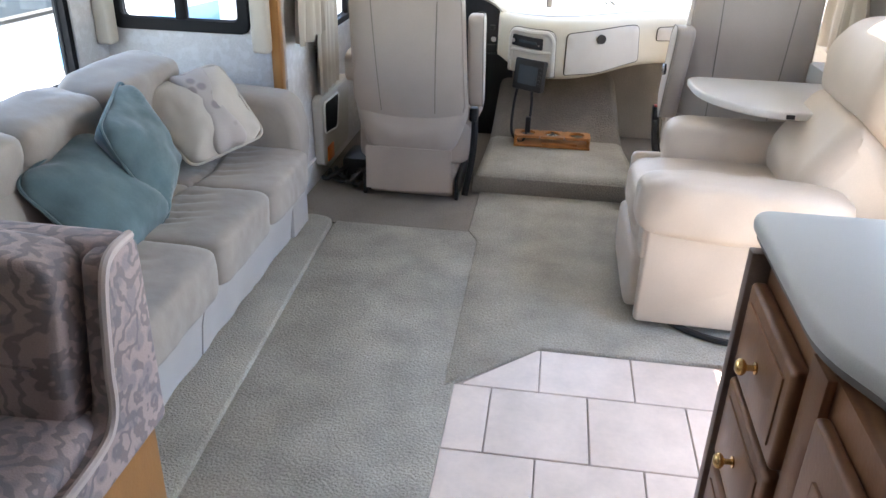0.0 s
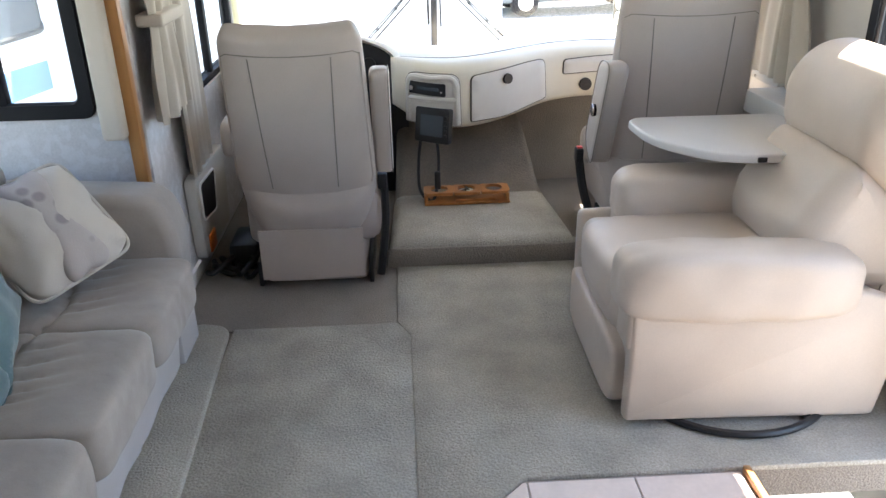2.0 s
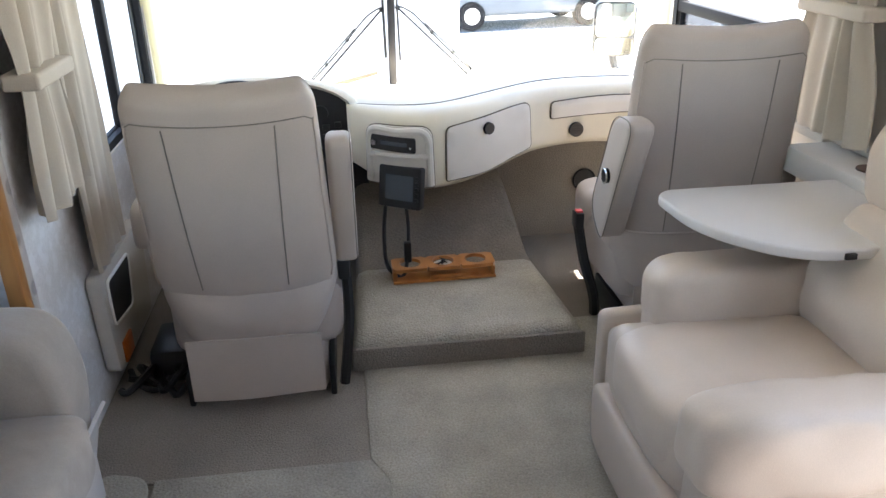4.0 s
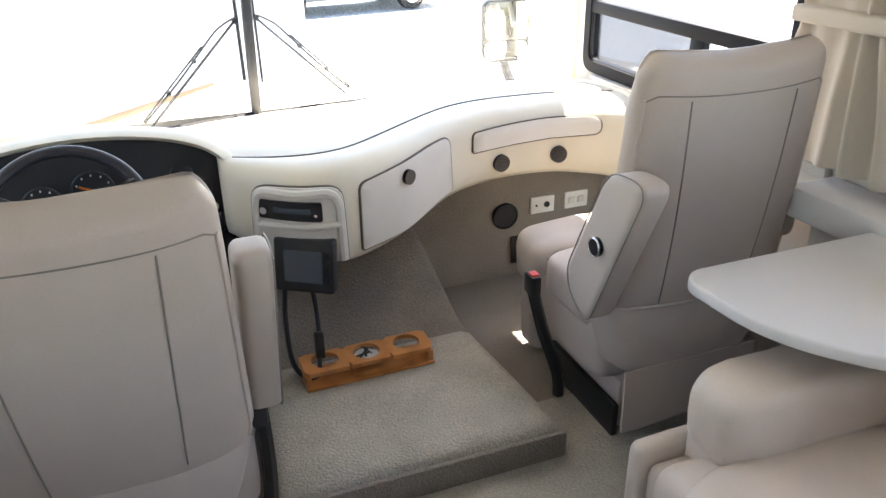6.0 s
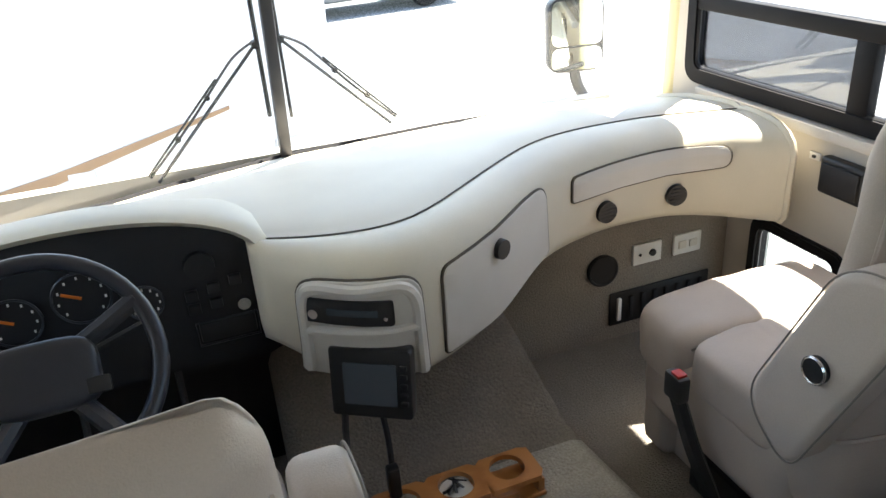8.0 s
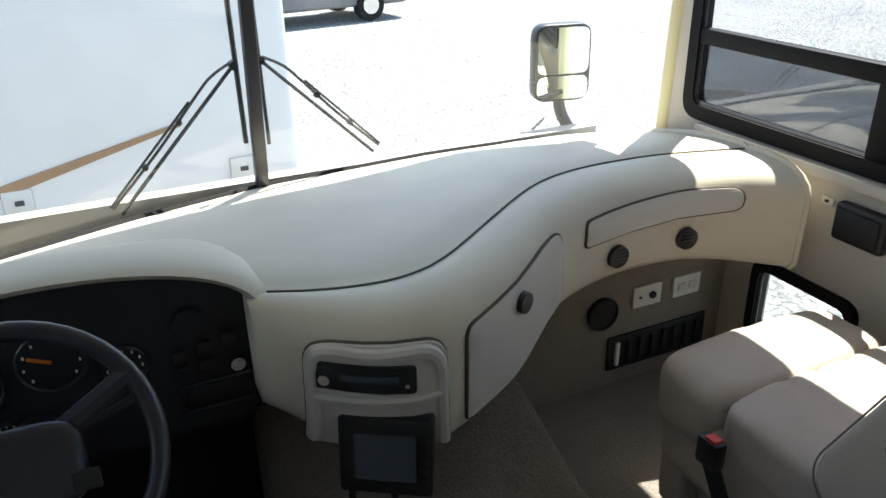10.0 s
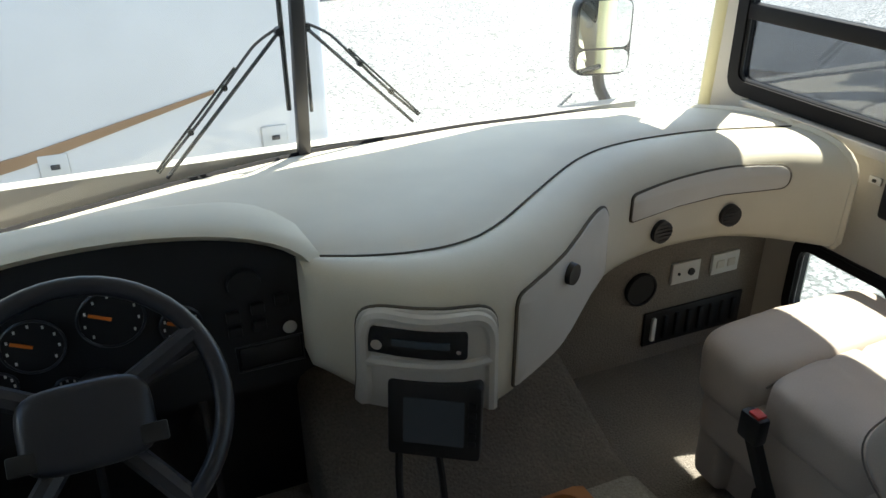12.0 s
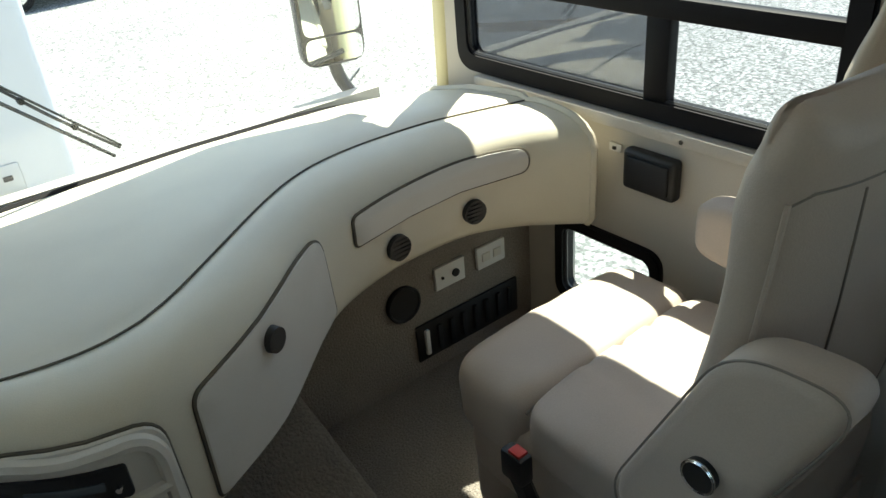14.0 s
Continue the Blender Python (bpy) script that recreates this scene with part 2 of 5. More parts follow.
def curve_pts(pts, n=8):
    """Smooth points through the given ones."""
    p = [Vector(q) for q in pts]
    out = []
    for i in range(len(p) - 1):
        a, b, c, d = p[max(i - 1, 0)], p[i], p[i + 1], p[min(i + 2, len(p) - 1)]
        for k in range(n):
            t = k / n
            out.append(0.5 * ((2 * b) + (c - a) * t + (2 * a - 5 * b + 4 * c - d) * t * t + (3 * b - a - 3 * c + d) * t ** 3))
    out.append(p[-1])
    return out


def prism(outline, depth, m, bev=0.0, seg=2):
    """An outline in the plane, drawn out upward by depth with rounded rims, put at the pose m."""
    pts = []
    for q in outline:
        if not pts or (abs(q[0] - pts[-1][0]) + abs(q[1] - pts[-1][1])) > 1e-4:
            pts.append((float(q[0]), float(q[1])))
    if abs(pts[0][0] - pts[-1][0]) + abs(pts[0][1] - pts[-1][1]) < 1e-4:
        pts.pop()
    n = len(pts)
    area = sum(pts[i][0] * pts[(i + 1) % n][1] - pts[(i + 1) % n][0] * pts[i][1] for i in range(n))
    turn = 1 if area > 0 else -1
    inward = []
    for i in range(n):
        a, b, c = Vector(pts[i - 1]), Vector(pts[i]), Vector(pts[(i + 1) % n])
        d1, d2 = (b - a).normalized(), (c - b).normalized()
        n1, n2 = Vector((-d1.y, d1.x)) * turn, Vector((-d2.y, d2.x)) * turn
        k = n1 + n2
        inward.append(k / max(0.5, 1 + n1.dot(n2)))
    steps = [(bev * (1 - math.sin(a)), bev * (1 - math.cos(a))) for a in [math.pi / 2 * k / seg for k in range(seg + 1)]] if bev else [(0.0, 0.0)]
    bm = bmesh.new()
    rings = []
    for off, z in steps + [(o, depth - z) for o, z in steps[::-1]]:
        rings.append([bm.verts.new((p[0] + v.x * off, p[1] + v.y * off, z)) for p, v in zip(pts, inward)])
    if not bev:
        rings = rings[:2]
    bm.faces.new(rings[0][::-1])
    bm.faces.new(rings[-1])
    for a, b in zip(rings, rings[1:]):
        for i in range(n):
            bm.faces.new((a[i], a[(i + 1) % n], b[(i + 1) % n], b[i]))
    bm.transform(m)
    return bm


def rounded(corners, r, n=6):
    """A polygon with rounded corners."""
    out = []
    c = [Vector(q) for q in corners]
    rr = list(r) if isinstance(r, (list, tuple)) else [r] * len(c)
    for i, p in enumerate(c):
        a, b = c[i - 1] - p, c[(i + 1) % len(c)] - p
        rr[i] = min(rr[i], 0.48 * a.length, 0.48 * b.length)
        a.normalize()
        b.normalize()
        for k in range(n + 1):
            t = k / n
            out.append(tuple(p + a * rr[i] * (1 - t) ** 2 + b * rr[i] * t ** 2))
    return out


def lerp_at(table, x):
    """A smooth value from a table of (x, value)."""
    return float(np.interp(x, [q[0] for q in table], [q[1] for q in table]))


def smooth_at(table, x):
    return sum(lerp_at(table, x + d) * w for d, w in ((-0.09, 0.1), (-0.05, 0.2), (0, 0.4), (0.05, 0.2), (0.09, 0.1)))


def disc(r, depth, m, n=24, bm=None):
    made = bm or bmesh.new()
    bmesh.ops.create_cone(made, cap_ends=True, segments=n, radius1=r, radius2=r * 0.94, depth=depth, matrix=m)
    return made


XZ = Matrix(((1, 0, 0, 0), (0, 0, 1, 0), (0, 1, 0, 0), (0, 0, 0, 1)))  # plane x,y -> x,z, depth along y
YZ = Matrix(((0, 0, 1, 0), (1, 0, 0, 0), (0, 1, 0, 0), (0, 0, 0, 1)))  # plane x,y -> y,z, depth along x


def wall(name, axis, pos, thick, u0, u1, z0, z1, holes, material, label, category="wall"):
    """A wall across x or y with openings (u0, u1, z0, z1) that go through it."""
    us = sorted({u0, u1, *[h[0] for h in holes], *[h[1] for h in holes]})
    zs = sorted({z0, z1, *[h[2] for h in holes], *[h[3] for h in holes]})
    us, zs = [u for u in us if u0 <= u <= u1], [z for z in zs if z0 <= z <= z1]

    def solid(i, j):
        if not (0 <= i < len(us) - 1 and 0 <= j < len(zs) - 1):
            return False
        u, z = (us[i] + us[i + 1]) / 2, (zs[j] + zs[j + 1]) / 2
        return not any(h[0] < u < h[1] and h[2] < z < h[3] for h in holes)

    bm = bmesh.new()
    vs = {}

    def v(i, j, k):
        if (i, j, k) not in vs:
            w = pos + k * thick
            vs[i, j, k] = bm.verts.new((w, us[i], zs[j]) if axis == "x" else (us[i], w, zs[j]))
        return vs[i, j, k]

    for i in range(len(us) - 1):
        for j in range(len(zs) - 1):
            if solid(i, j):
                for k in (0, 1):
                    bm.faces.new((v(i, j, k), v(i + 1, j, k), v(i + 1, j + 1, k), v(i, j + 1, k)))
                for di, dj, a, b in ((-1, 0, (i, j), (i, j + 1)), (1, 0, (i + 1, j), (i + 1, j + 1)), (0, -1, (i, j), (i + 1, j)), (0, 1, (i, j + 1), (i + 1, j + 1))):
                    if not solid(i + di, j + dj):
                        bm.faces.new((v(*a, 0), v(*b, 0), v(*b, 1), v(*a, 1)))
    return tagged(part(name, bm, material, smooth=False), label, category, kind="structure")


# ---- the shell ----
bm = box(-1.75, 0.945, -1.3, 5.9, -0.10, 0.0)
box(0.945, 1.64, -1.3, 1.745, -0.10, 0.0, bm=bm)
box(0.945, 1.64, 2.585, 5.9, -0.10, 0.0, bm=bm)
box(0.945, 1.64, 1.745, 2.585, -0.40, -0.30, bm=bm)
box(0.945, 0.96, 1.745, 2.585, -0.30, -0.10, bm=bm)
tagged(part("floor", bm, CARPET2, smooth=False), "plain subfloor with a sunken entry step", "floor", kind="structure")
tagged(part("ceiling", box(-1.75, 1.64, -1.3, 5.30, 2.02, 2.10), CEIL, smooth=False), "pale vinyl ceiling of the coach", "ceiling", kind="structure")
wall("wall_passenger", "x", 1.58, 0.06, -1.3, 5.49, -0.5, 2.02, [(4.20, 5.37, 0.83, 1.73), (2.2, 3.46, 0.98, 1.75), (4.62, 4.97, 0.17, 0.42), (1.79, 2.54, -0.28, 1.95)], WALLP, "beige vinyl side wall with windows")
wall("wall_driver", "x", -0.99, 0.06, 3.49, 5.95, -0.5, 2.02, [(4.25, 5.35, 0.72, 1.68)], PAPER, "pale papered side wall by the driver")
wall("wall_slide_end", "y", 3.49, 0.05, -1.75, -0.993, -0.1, 2.02, [(-1.64, -1.05, 0.88, 1.58)], PAPER, "pale embossed wallpaper on the slide-out end wall")
wall("wall_slide_back", "x", -1.75, 0.05, -1.3, 3.49, -0.1, 2.02, [(1.75, 3.26, 0.64, 1.60)], PAPER, "papered back wall of the slide-out")
wall("wall_rear", "y", -1.36, 0.06, -1.75, 1.64, -0.1, 2.02, [], PAPER, "plain wall that closes the coach at the rear")
wall("wall_front", "y", 5.88, 0.06, -0.93, 1.58, -0.5, 0.64, [], WALLP, "plain front wall below the windscreen")
tagged(part("header_panel", box(-0.93, 1.58, 5.60, 5.70, 1.78, 2.02, 0.01), WALLP), "beige panel above the windscreen", "panel", kind="structure")


# windows
def window(name, axis, pos, u0, u1, z0, z1, label, bars=(), mullions=(), w=0.05, d=0.05, r=0.05, pane=GLASS):
    """A black framed window: ring frame with rounded corners, bars, mullions and panes."""
    th = thing(name, label, "window", kind="structure")
    m = (YZ if axis == "x" else XZ).copy()
    shift = Matrix.Translation((pos - d / 2, 0, 0) if axis == "x" else (0, pos - d / 2, 0))
    out = rounded([(u0, z0), (u1, z0), (u1, z1), (u0, z1)], r)
    inn = rounded([(u0 + w, z0 + w), (u1 - w, z0 + w), (u1 - w, z1 - w), (u0 + w, z1 - w)], r * 0.6)
    bm = bmesh.new()
    rings = [[bm.verts.new((a, b, k)) for a, b in o] for o, k in ((out, 0), (out, d), (inn, d), (inn, 0))]
    for i in range(4):
        a, b = rings[i], rings[(i + 1) % 4]
        for k in range(len(a)):
            bm.faces.new((a[k], a[(k + 1) % len(a)], b[(k + 1) % len(a)], b[k]))
    bmesh.ops.bevel(bm, geom=[e for e in bm.edges if all(v in rings[0] + rings[1] for v in e.verts) and abs(e.verts[0].co.z - e.verts[1].co.z) < 1e-6], offset=0.006, segments=2, affect="EDGES")
    bm.transform(shift @ m)
    part("frame", bm, RUBBER, th)
    bm = bmesh.new()
    for a, b, lip in ((0.6, 0.012, 0.3),):
        i2 = rounded([(u0 + w, z0 + w), (u1 - w, z0 + w), (u1 - w, z1 - w), (u0 + w, z1 - w)], r * 0.6)
        pts = [shift @ m @ Vector((q[0], q[1], d * lip)) for q in i2]
        tube(pts, 0.008, 6, True, bm)
    part("gasket", bm, BLACK, th, "black rubber gasket")
    for z, h in bars:
        part("bar", (box(pos - d / 2 + 0.004, pos + d / 2 - 0.004, u0 + w - 0.01, u1 - w + 0.01, z - h / 2, z + h / 2, 0.006) if axis == "x"
                     else box(u0 + w - 0.01, u1 - w + 0.01, pos - d / 2 + 0.004, pos + d / 2 - 0.004, z - h / 2, z + h / 2, 0.006)), RUBBER, th)
    for u, h, za, zb in mullions:
        part("mullion", (box(pos - d / 2 + 0.007, pos + d / 2 - 0.007, u - h / 2, u + h / 2, za, zb, 0.006) if axis == "x"
                         else box(u - h / 2, u + h / 2, pos - d / 2 + 0.007, pos + d / 2 - 0.007, za, zb, 0.006)), RUBBER, th)
    g = part("pane", (box(pos - 0.002, pos + 0.002, u0 + w * 0.7, u1 - w * 0.7, z0 + w * 0.7, z1 - w * 0.7) if axis == "x"
                      else box(u0 + w * 0.7, u1 - w * 0.7, pos - 0.002, pos + 0.002, z0 + w * 0.7, z1 - w * 0.7)), pane, th, "tinted glass" if pane == TINTED else "clear glass", smooth=False)
    g.visible_shadow = False
    return th


side_window = window("window_1", "x", 1.595, 4.18, 5.40, 0.80, 1.75, "black framed sliding side window by the passenger seat", bars=((1.072, 0.05),), mullions=((4.66, 0.07, 0.84, 1.06),), r=0.07, pane=TINTED)
slider = part("sliding_pane", box(1.604, 1.608, 4.69, 5.345, 0.853, 1.048), SLIDER, side_window, "dark tinted sliding glass", smooth=False)
slider.visible_shadow = False
window("window_2", "x", 1.595, 2.18, 3.48, 0.95, 1.78, "black framed side window behind the recliner", mullions=((2.8, 0.05, 1.0, 1.75),))
window("window_3", "x", 1.59, 4.60, 4.99, 0.15, 0.44, "small low black framed window near the floor", w=0.035, r=0.06)
window("window_4", "y", 3.50, -1.66, -1.03, 0.86, 1.60, "black framed sliding window in the slide-out end", mullions=((-1.34, 0.05, 0.90, 1.57),))
window("window_5", "x", -1.735, 1.73, 3.29, 0.62, 1.62, "large black framed window behind the sofa", w=0.06)
window("window_6", "x", -0.965, 4.23, 5.37, 0.70, 1.70, "black framed window beside the driver", mullions=((4.8, 0.05, 0.74, 1.66),))


# windscreen: two curved panes on a centre post
GLASS_Y = [(-0.95, 5.42), (-0.6, 5.56), (-0.2, 5.70), (0.2, 5.80), (0.8, 5.84), (1.2, 5.82), (1.4, 5.76), (1.52, 5.66), (1.60, 5.54)]
screen = thing("window_7", "wide two-pane windscreen with a dark centre post", "windscreen", kind="structure")


def screen_pane(x0, x1):
    bm = bmesh.new()
    rows = []
    for i in range(13):
        x = x0 + (x1 - x0) * i / 12
        y = smooth_at(GLASS_Y, x)
        rows.append([bm.verts.new((x, y + 0.012 - 0.17 * k, 0.645 + 1.16 * k)) for k in (0, 0.5, 1)])
    for a, b in zip(rows, rows[1:]):
        for k in (0, 1):
            bm.faces.new((a[k], b[k], b[k + 1], a[k + 1]))
    g = part("pane", bm, GLASS, screen, "clear glass")
    g.visible_shadow = False


screen_pane(-0.92, 0.185)
screen_pane(0.215, 1.60)
part("centre_post", box(-0.02, 0.02, -0.02, 0.02, 0, 1.17, 0.006), METALG, screen, "dark grey rubber post").matrix_basis = pose(0.20, 5.79, 0.64, 8.3, 0, 0)
part("sill_gasket", tube([(x, smooth_at(GLASS_Y, x) - 0.01, 0.652) for x in np.linspace(-0.92, 1.57, 40)], 0.012, 6), RUBBER, screen, "black rubber sill gasket")
# added roof cap, out of view: its overhang leaves a sunlit strip along the glass
tagged(part("front_shade_cap", prism([(-0.99, 5.302), (1.64, 5.302)] + [(x, smooth_at(GLASS_Y, x) + 0.19) for x in np.linspace(1.64, -0.99, 24)], 0.08, Matrix.Translation((0, 0, 2.02)), 0.01), WHITEBODY), "unseen white roof cap, its overhang shaped to shade the dash", "roof", kind="structure")
part("corner_pillar", tube(curve_pts([(1.605, 5.50, 0.60), (1.605, 5.48, 1.1), (1.60, 5.44, 1.8)], 6), 0.04, 10), PILLAR, screen, "cream corner pillar")
part("corner_pillar", tube(curve_pts([(-0.95, 5.42, 0.6), (-0.95, 5.40, 1.1), (-0.95, 5.33, 1.8)], 6), 0.05, 10), PILLAR, screen, "cream corner pillar")


def wiper(x0, z0, x1, z1, side):
    th = thing("wiper", "black windscreen wiper with a double arm resting on the glass", "wiper", group="windscreen wipers")
    ya, yb = smooth_at(GLASS_Y, x0) - 0.17 * (z0 - 0.645) / 1.16 + 0.05, smooth_at(GLASS_Y, x1) + 0.05
    a, b = Vector((x0, ya, z0)), Vector((x1, yb, z1))
    d = (b - a).normalized()
    n = Vector((side * abs(d.z), 0, abs(d.x)))
    part("pivot", disc(0.014, 0.03, Matrix.Translation(a) @ pose(0, 0, 0, 90)), BLACK, th)
    part("arm", tube([a, a.lerp(b, 0.5), b], 0.006, 6), METALG, th)
    part("arm", tube(curve_pts([a + n * 0.012, a + d * 0.06 + n * 0.03, a.lerp(b, 0.22) + n * 0.034, a.lerp(b, 0.6) + n * 0.026, b + n * 0.03], 5), 0.005, 6), METALG, th)
    for k in (0.42, 0.72):
        part("clip", disc(0.010, 0.02, Matrix.Translation(a.lerp(b, k) + n * 0.028) @ pose(0, 0, 0, 90), 8), BLACK, th)
    part("blade", tube([a.lerp(b, 0.30) + n * 0.040, b + n * 0.038], 0.004, 6), BLACK, th)
    return th


wiper(0.155, 1.05, -0.235, 0.655, -1)
wiper(0.24, 1.055, 0.62, 0.68, 1)
blade = thing("wiper_spare", "thin dark wiper rods upright along the centre post", "wiper")
part("rod", tube([(0.168, 5.80, 0.80), (0.150, 5.72, 1.55)], 0.008, 6), BLACK, blade)
part("rod", tube([(0.245, 5.82, 0.78), (0.225, 5.74, 1.40)], 0.006, 6), BLACK, blade)

# outside mirror
mir = thing("side_mirror", "white-backed side mirror on a bracket, split glass", "mirror", (1.50, 6.02, 0.87))
mir.matrix_basis = pose(1.50, 6.02, 0.87, 0, 0, -12) @ Matrix.Scale(1.15, 4)
part("shell", prism(rounded([(-0.105, -0.135), (0.105, -0.135), (0.105, 0.135), (-0.105, 0.135)], 0.05), 0.06, XZ, 0.01), METALG, mir, "dark rim")
part("glass", prism(rounded([(-0.094, -0.035), (0.094, -0.035), (0.094, 0.124), (-0.094, 0.124)], 0.03), 0.004, Matrix.Translation((0, -0.004, 0)) @ XZ), MIRROR, mir, "flat mirror glass")
part("glass", prism(rounded([(-0.094, -0.124), (0.094, -0.124), (0.094, -0.043), (-0.094, -0.043)], 0.03), 0.004, Matrix.Translation((0, -0.004, 0)) @ XZ), MIRROR, mir, "wide-angle mirror glass")
part("bracket", tube(curve_pts([(0.0, 0.03, -0.13), (0.02, 0.03, -0.2), (0.06, -0.08, -0.30)], 6), 0.022, 8), METALG, mir)

# ---- floor coverings ----
def slab(name, outline, h, material, label, category, z=0.0, bev=0.006):
    return tagged(part(name, prism(outline, h, Matrix.Translation((0, 0, z)), bev), material), label, category, kind="structure")


slab("carpet", rounded([(0.0, 2.30), (0.30, 2.58), (1.57, 2.58), (1.57, 4.25), (-0.06, 4.25), (-0.06, 3.50), (-0.01, 3.4)], 0.01, 2), 0.02, CARPET, "greige cut-pile carpet in the lounge", "carpet")
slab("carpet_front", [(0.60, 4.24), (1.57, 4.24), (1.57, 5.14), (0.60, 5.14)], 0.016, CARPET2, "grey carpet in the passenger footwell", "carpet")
slab("carpet_runner", rounded([(-0.69, -1.29), (0.03, -1.29), (0.03, 2.3), (0.02, 3.5), (-0.69, 3.5)], 0.01, 2), 0.015, RUNNER, "worn greige carpet runner beside the sofa", "carpet")
slab("carpet_driver", [(-0.925, 3.49), (0.0, 3.49), (0.0, 5.85), (-0.925, 5.85)], 0.011, CARPET2, "brownish worn carpet under the driver seat", "carpet")
edge = tagged(part("carpet_edge", prism(rounded([(-0.86, -1.29), (-0.50, -1.29), (-0.70, 3.50), (-0.82, 3.53), (-0.86, 3.5)], [0.01, 0.01, 0.06, 0.03, 0.01]), 0.032, Matrix.Identity(4), 0.012, 3), CARPET), "raised carpeted lip along the slide-out", "carpet", kind="structure")

# ---- dash ----
CREASE = [(-0.95, 4.86), (-0.2, 4.84), (-0.075, 4.81), (0.06, 4.74), (0.204, 4.705), (0.32, 4.72), (0.42, 4.79), (0.6, 4.93), (0.75, 5.04), (0.86, 5.09), (1.0, 5.11), (1.22, 5.10), (1.46, 5.03), (1.6, 4.98)]
FACE = [(-0.95, 4.80), (-0.15, 4.78), (-0.03, 4.70), (0.05, 4.61), (0.19, 4.525), (0.27, 4.53), (0.35, 4.575), (0.504, 4.66), (0.62, 4.76), (0.725, 4.845), (0.85, 4.89), (0.956, 4.91), (1.2, 4.922), (1.36, 4.875), (1.46, 4.80), (1.6, 4.70)]
BOTTOM = [(-0.95, 0.60), (-0.1, 0.60), (0.0, 0.54), (0.1, 0.50), (0.35, 0.485), (0.5, 0.495), (0.74, 0.53), (1.0, 0.54), (1.2, 0.53), (1.46, 0.50), (1.6, 0.49)]


def dash_profile(x):
    """The section across the dash at x, from the windscreen over the crease and down the face."""
    yg, yc, yf, zb = smooth_at(GLASS_Y, x) - 0.025, smooth_at(CREASE, x), smooth_at(FACE, x), smooth_at(BOTTOM, x)
    a, b, c = Vector((yc, 0.80)), Vector((yf - 0.01, 0.815)), Vector((yf, 0.70))
    pts = [Vector((yg, 0.655)), Vector((yg - (yg - yc) * 0.12, 0.675))]
    pts += [Vector((yg + (yc - yg) * t, 0.675 + 0.128 * math.sin(t * math.pi / 2))) for t in (0.35, 0.6, 0.85, 0.97)]
    pts += [Vector((yc, 0.794))]
    pts += [a * (1 - t) ** 2 + b * 2 * t * (1 - t) + c * t * t for t in (0.06, 0.15, 0.3, 0.45, 0.6, 0.75, 0.9, 1.0)]
    pts += [Vector((yf + 0.004 * k, 0.70 + (zb + 0.02 - 0.70) * k)) for k in (0.25, 0.5, 0.75, 1.0)]
    pts += [Vector((yf + 0.02, zb)), Vector((yf + 0.10, zb + 0.004)), Vector((yf + 0.25, zb + 0.03))]
    return pts


def face_point(x, z, out=0.0):
    """A point on the dash face at x and height z, set out from it."""
    p = dash_profile(x)
    k = sorted([(q.y, q.x) for q in p[7:-2]])
    y = float(np.interp(z, [q[0] for q in k], [q[1] for q in k]))
    dx = (smooth_at(FACE, x + 0.02) - smooth_at(FACE, x - 0.02)) / 0.04
    n = Vector((dx, -1, 0)).normalized()
    return Vector((x, y, z)) + n * out


def face_patch(outline, depth, out, bm=None):
    """A sheet that follows the dash face inside an outline in x and z, with thickness."""
    made = bm or bmesh.new()
    cx = sum(q[0] for q in outline) / len(outline)
    cz = sum(q[1] for q in outline) / len(outline)
    rings = []
    for s, o in ((1.0, out - depth), (1.0, out - 0.003), (0.985, out), (0.8, out), (0.6, out), (0.4, out), (0.2, out)):
        rings.append([made.verts.new(face_point(cx + (x - cx) * s, cz + (z - cz) * s, o)) for x, z in outline])
    for a, b in zip(rings, rings[1:]):
        for i in range(len(a)):
            made.faces.new((a[i], a[(i + 1) % len(a)], b[(i + 1) % len(a)], b[i]))
    made.faces.new(rings[-1])
    return made


def fine(outline, n=4):
    out = []
    for i, p in enumerate(outline):
        q = outline[(i + 1) % len(outline)]
        out += [(p[0] + (q[0] - p[0]) * k / n, p[1] + (q[1] - p[1]) * k / n) for k in range(n)]
    return out


dash = thing("dashboard", "cream vinyl dashboard sweeping in a wave under the windscreen", "dashboard")
bm = bmesh.new()
rows = [[bm.verts.new((x, q.x, q.y)) for q in dash_profile(x)] for x in np.linspace(-0.06, 1.50, 90)]
for a, b in zip(rows, rows[1:]):
    for k in range(len(a) - 1):
        bm.faces.new((a[k], b[k], b[k + 1], a[k + 1]))
bm.faces.new(rows[-1])
bm.faces.new(rows[0])
part("body", bm, DASH, dash, angle=70)
bm = bmesh.new()
rows = [[bm.verts.new((x, q.x, q.y)) for q in dash_profile(x)[:7]] for x in np.linspace(-0.93, -0.06, 30)]
for a, b in zip(rows, rows[1:]):
    for k in range(6):
        bm.faces.new((a[k], b[k], b[k + 1], a[k + 1]))
part("top_cover", bm, DASH, dash, angle=70)
part("end_cap", tube([(1.50, q.x, q.y) for q in dash_profile(1.49)[1:-2]], 0.012, 6), DASH, dash)
part("crease_seam", tube([(x, smooth_at(CREASE, x), 0.798) for x in np.linspace(-0.06, 1.49, 70)], 0.0026, 6), SEAM, dash, "dark stitched seam")
GLOVE = rounded([(0.322, 0.515), (0.50, 0.512), (0.735, 0.555), (0.72, 0.755), (0.62, 0.755), (0.322, 0.735)], [0.01, 0.05, 0.02, 0.03, 0.10, 0.025], 5)


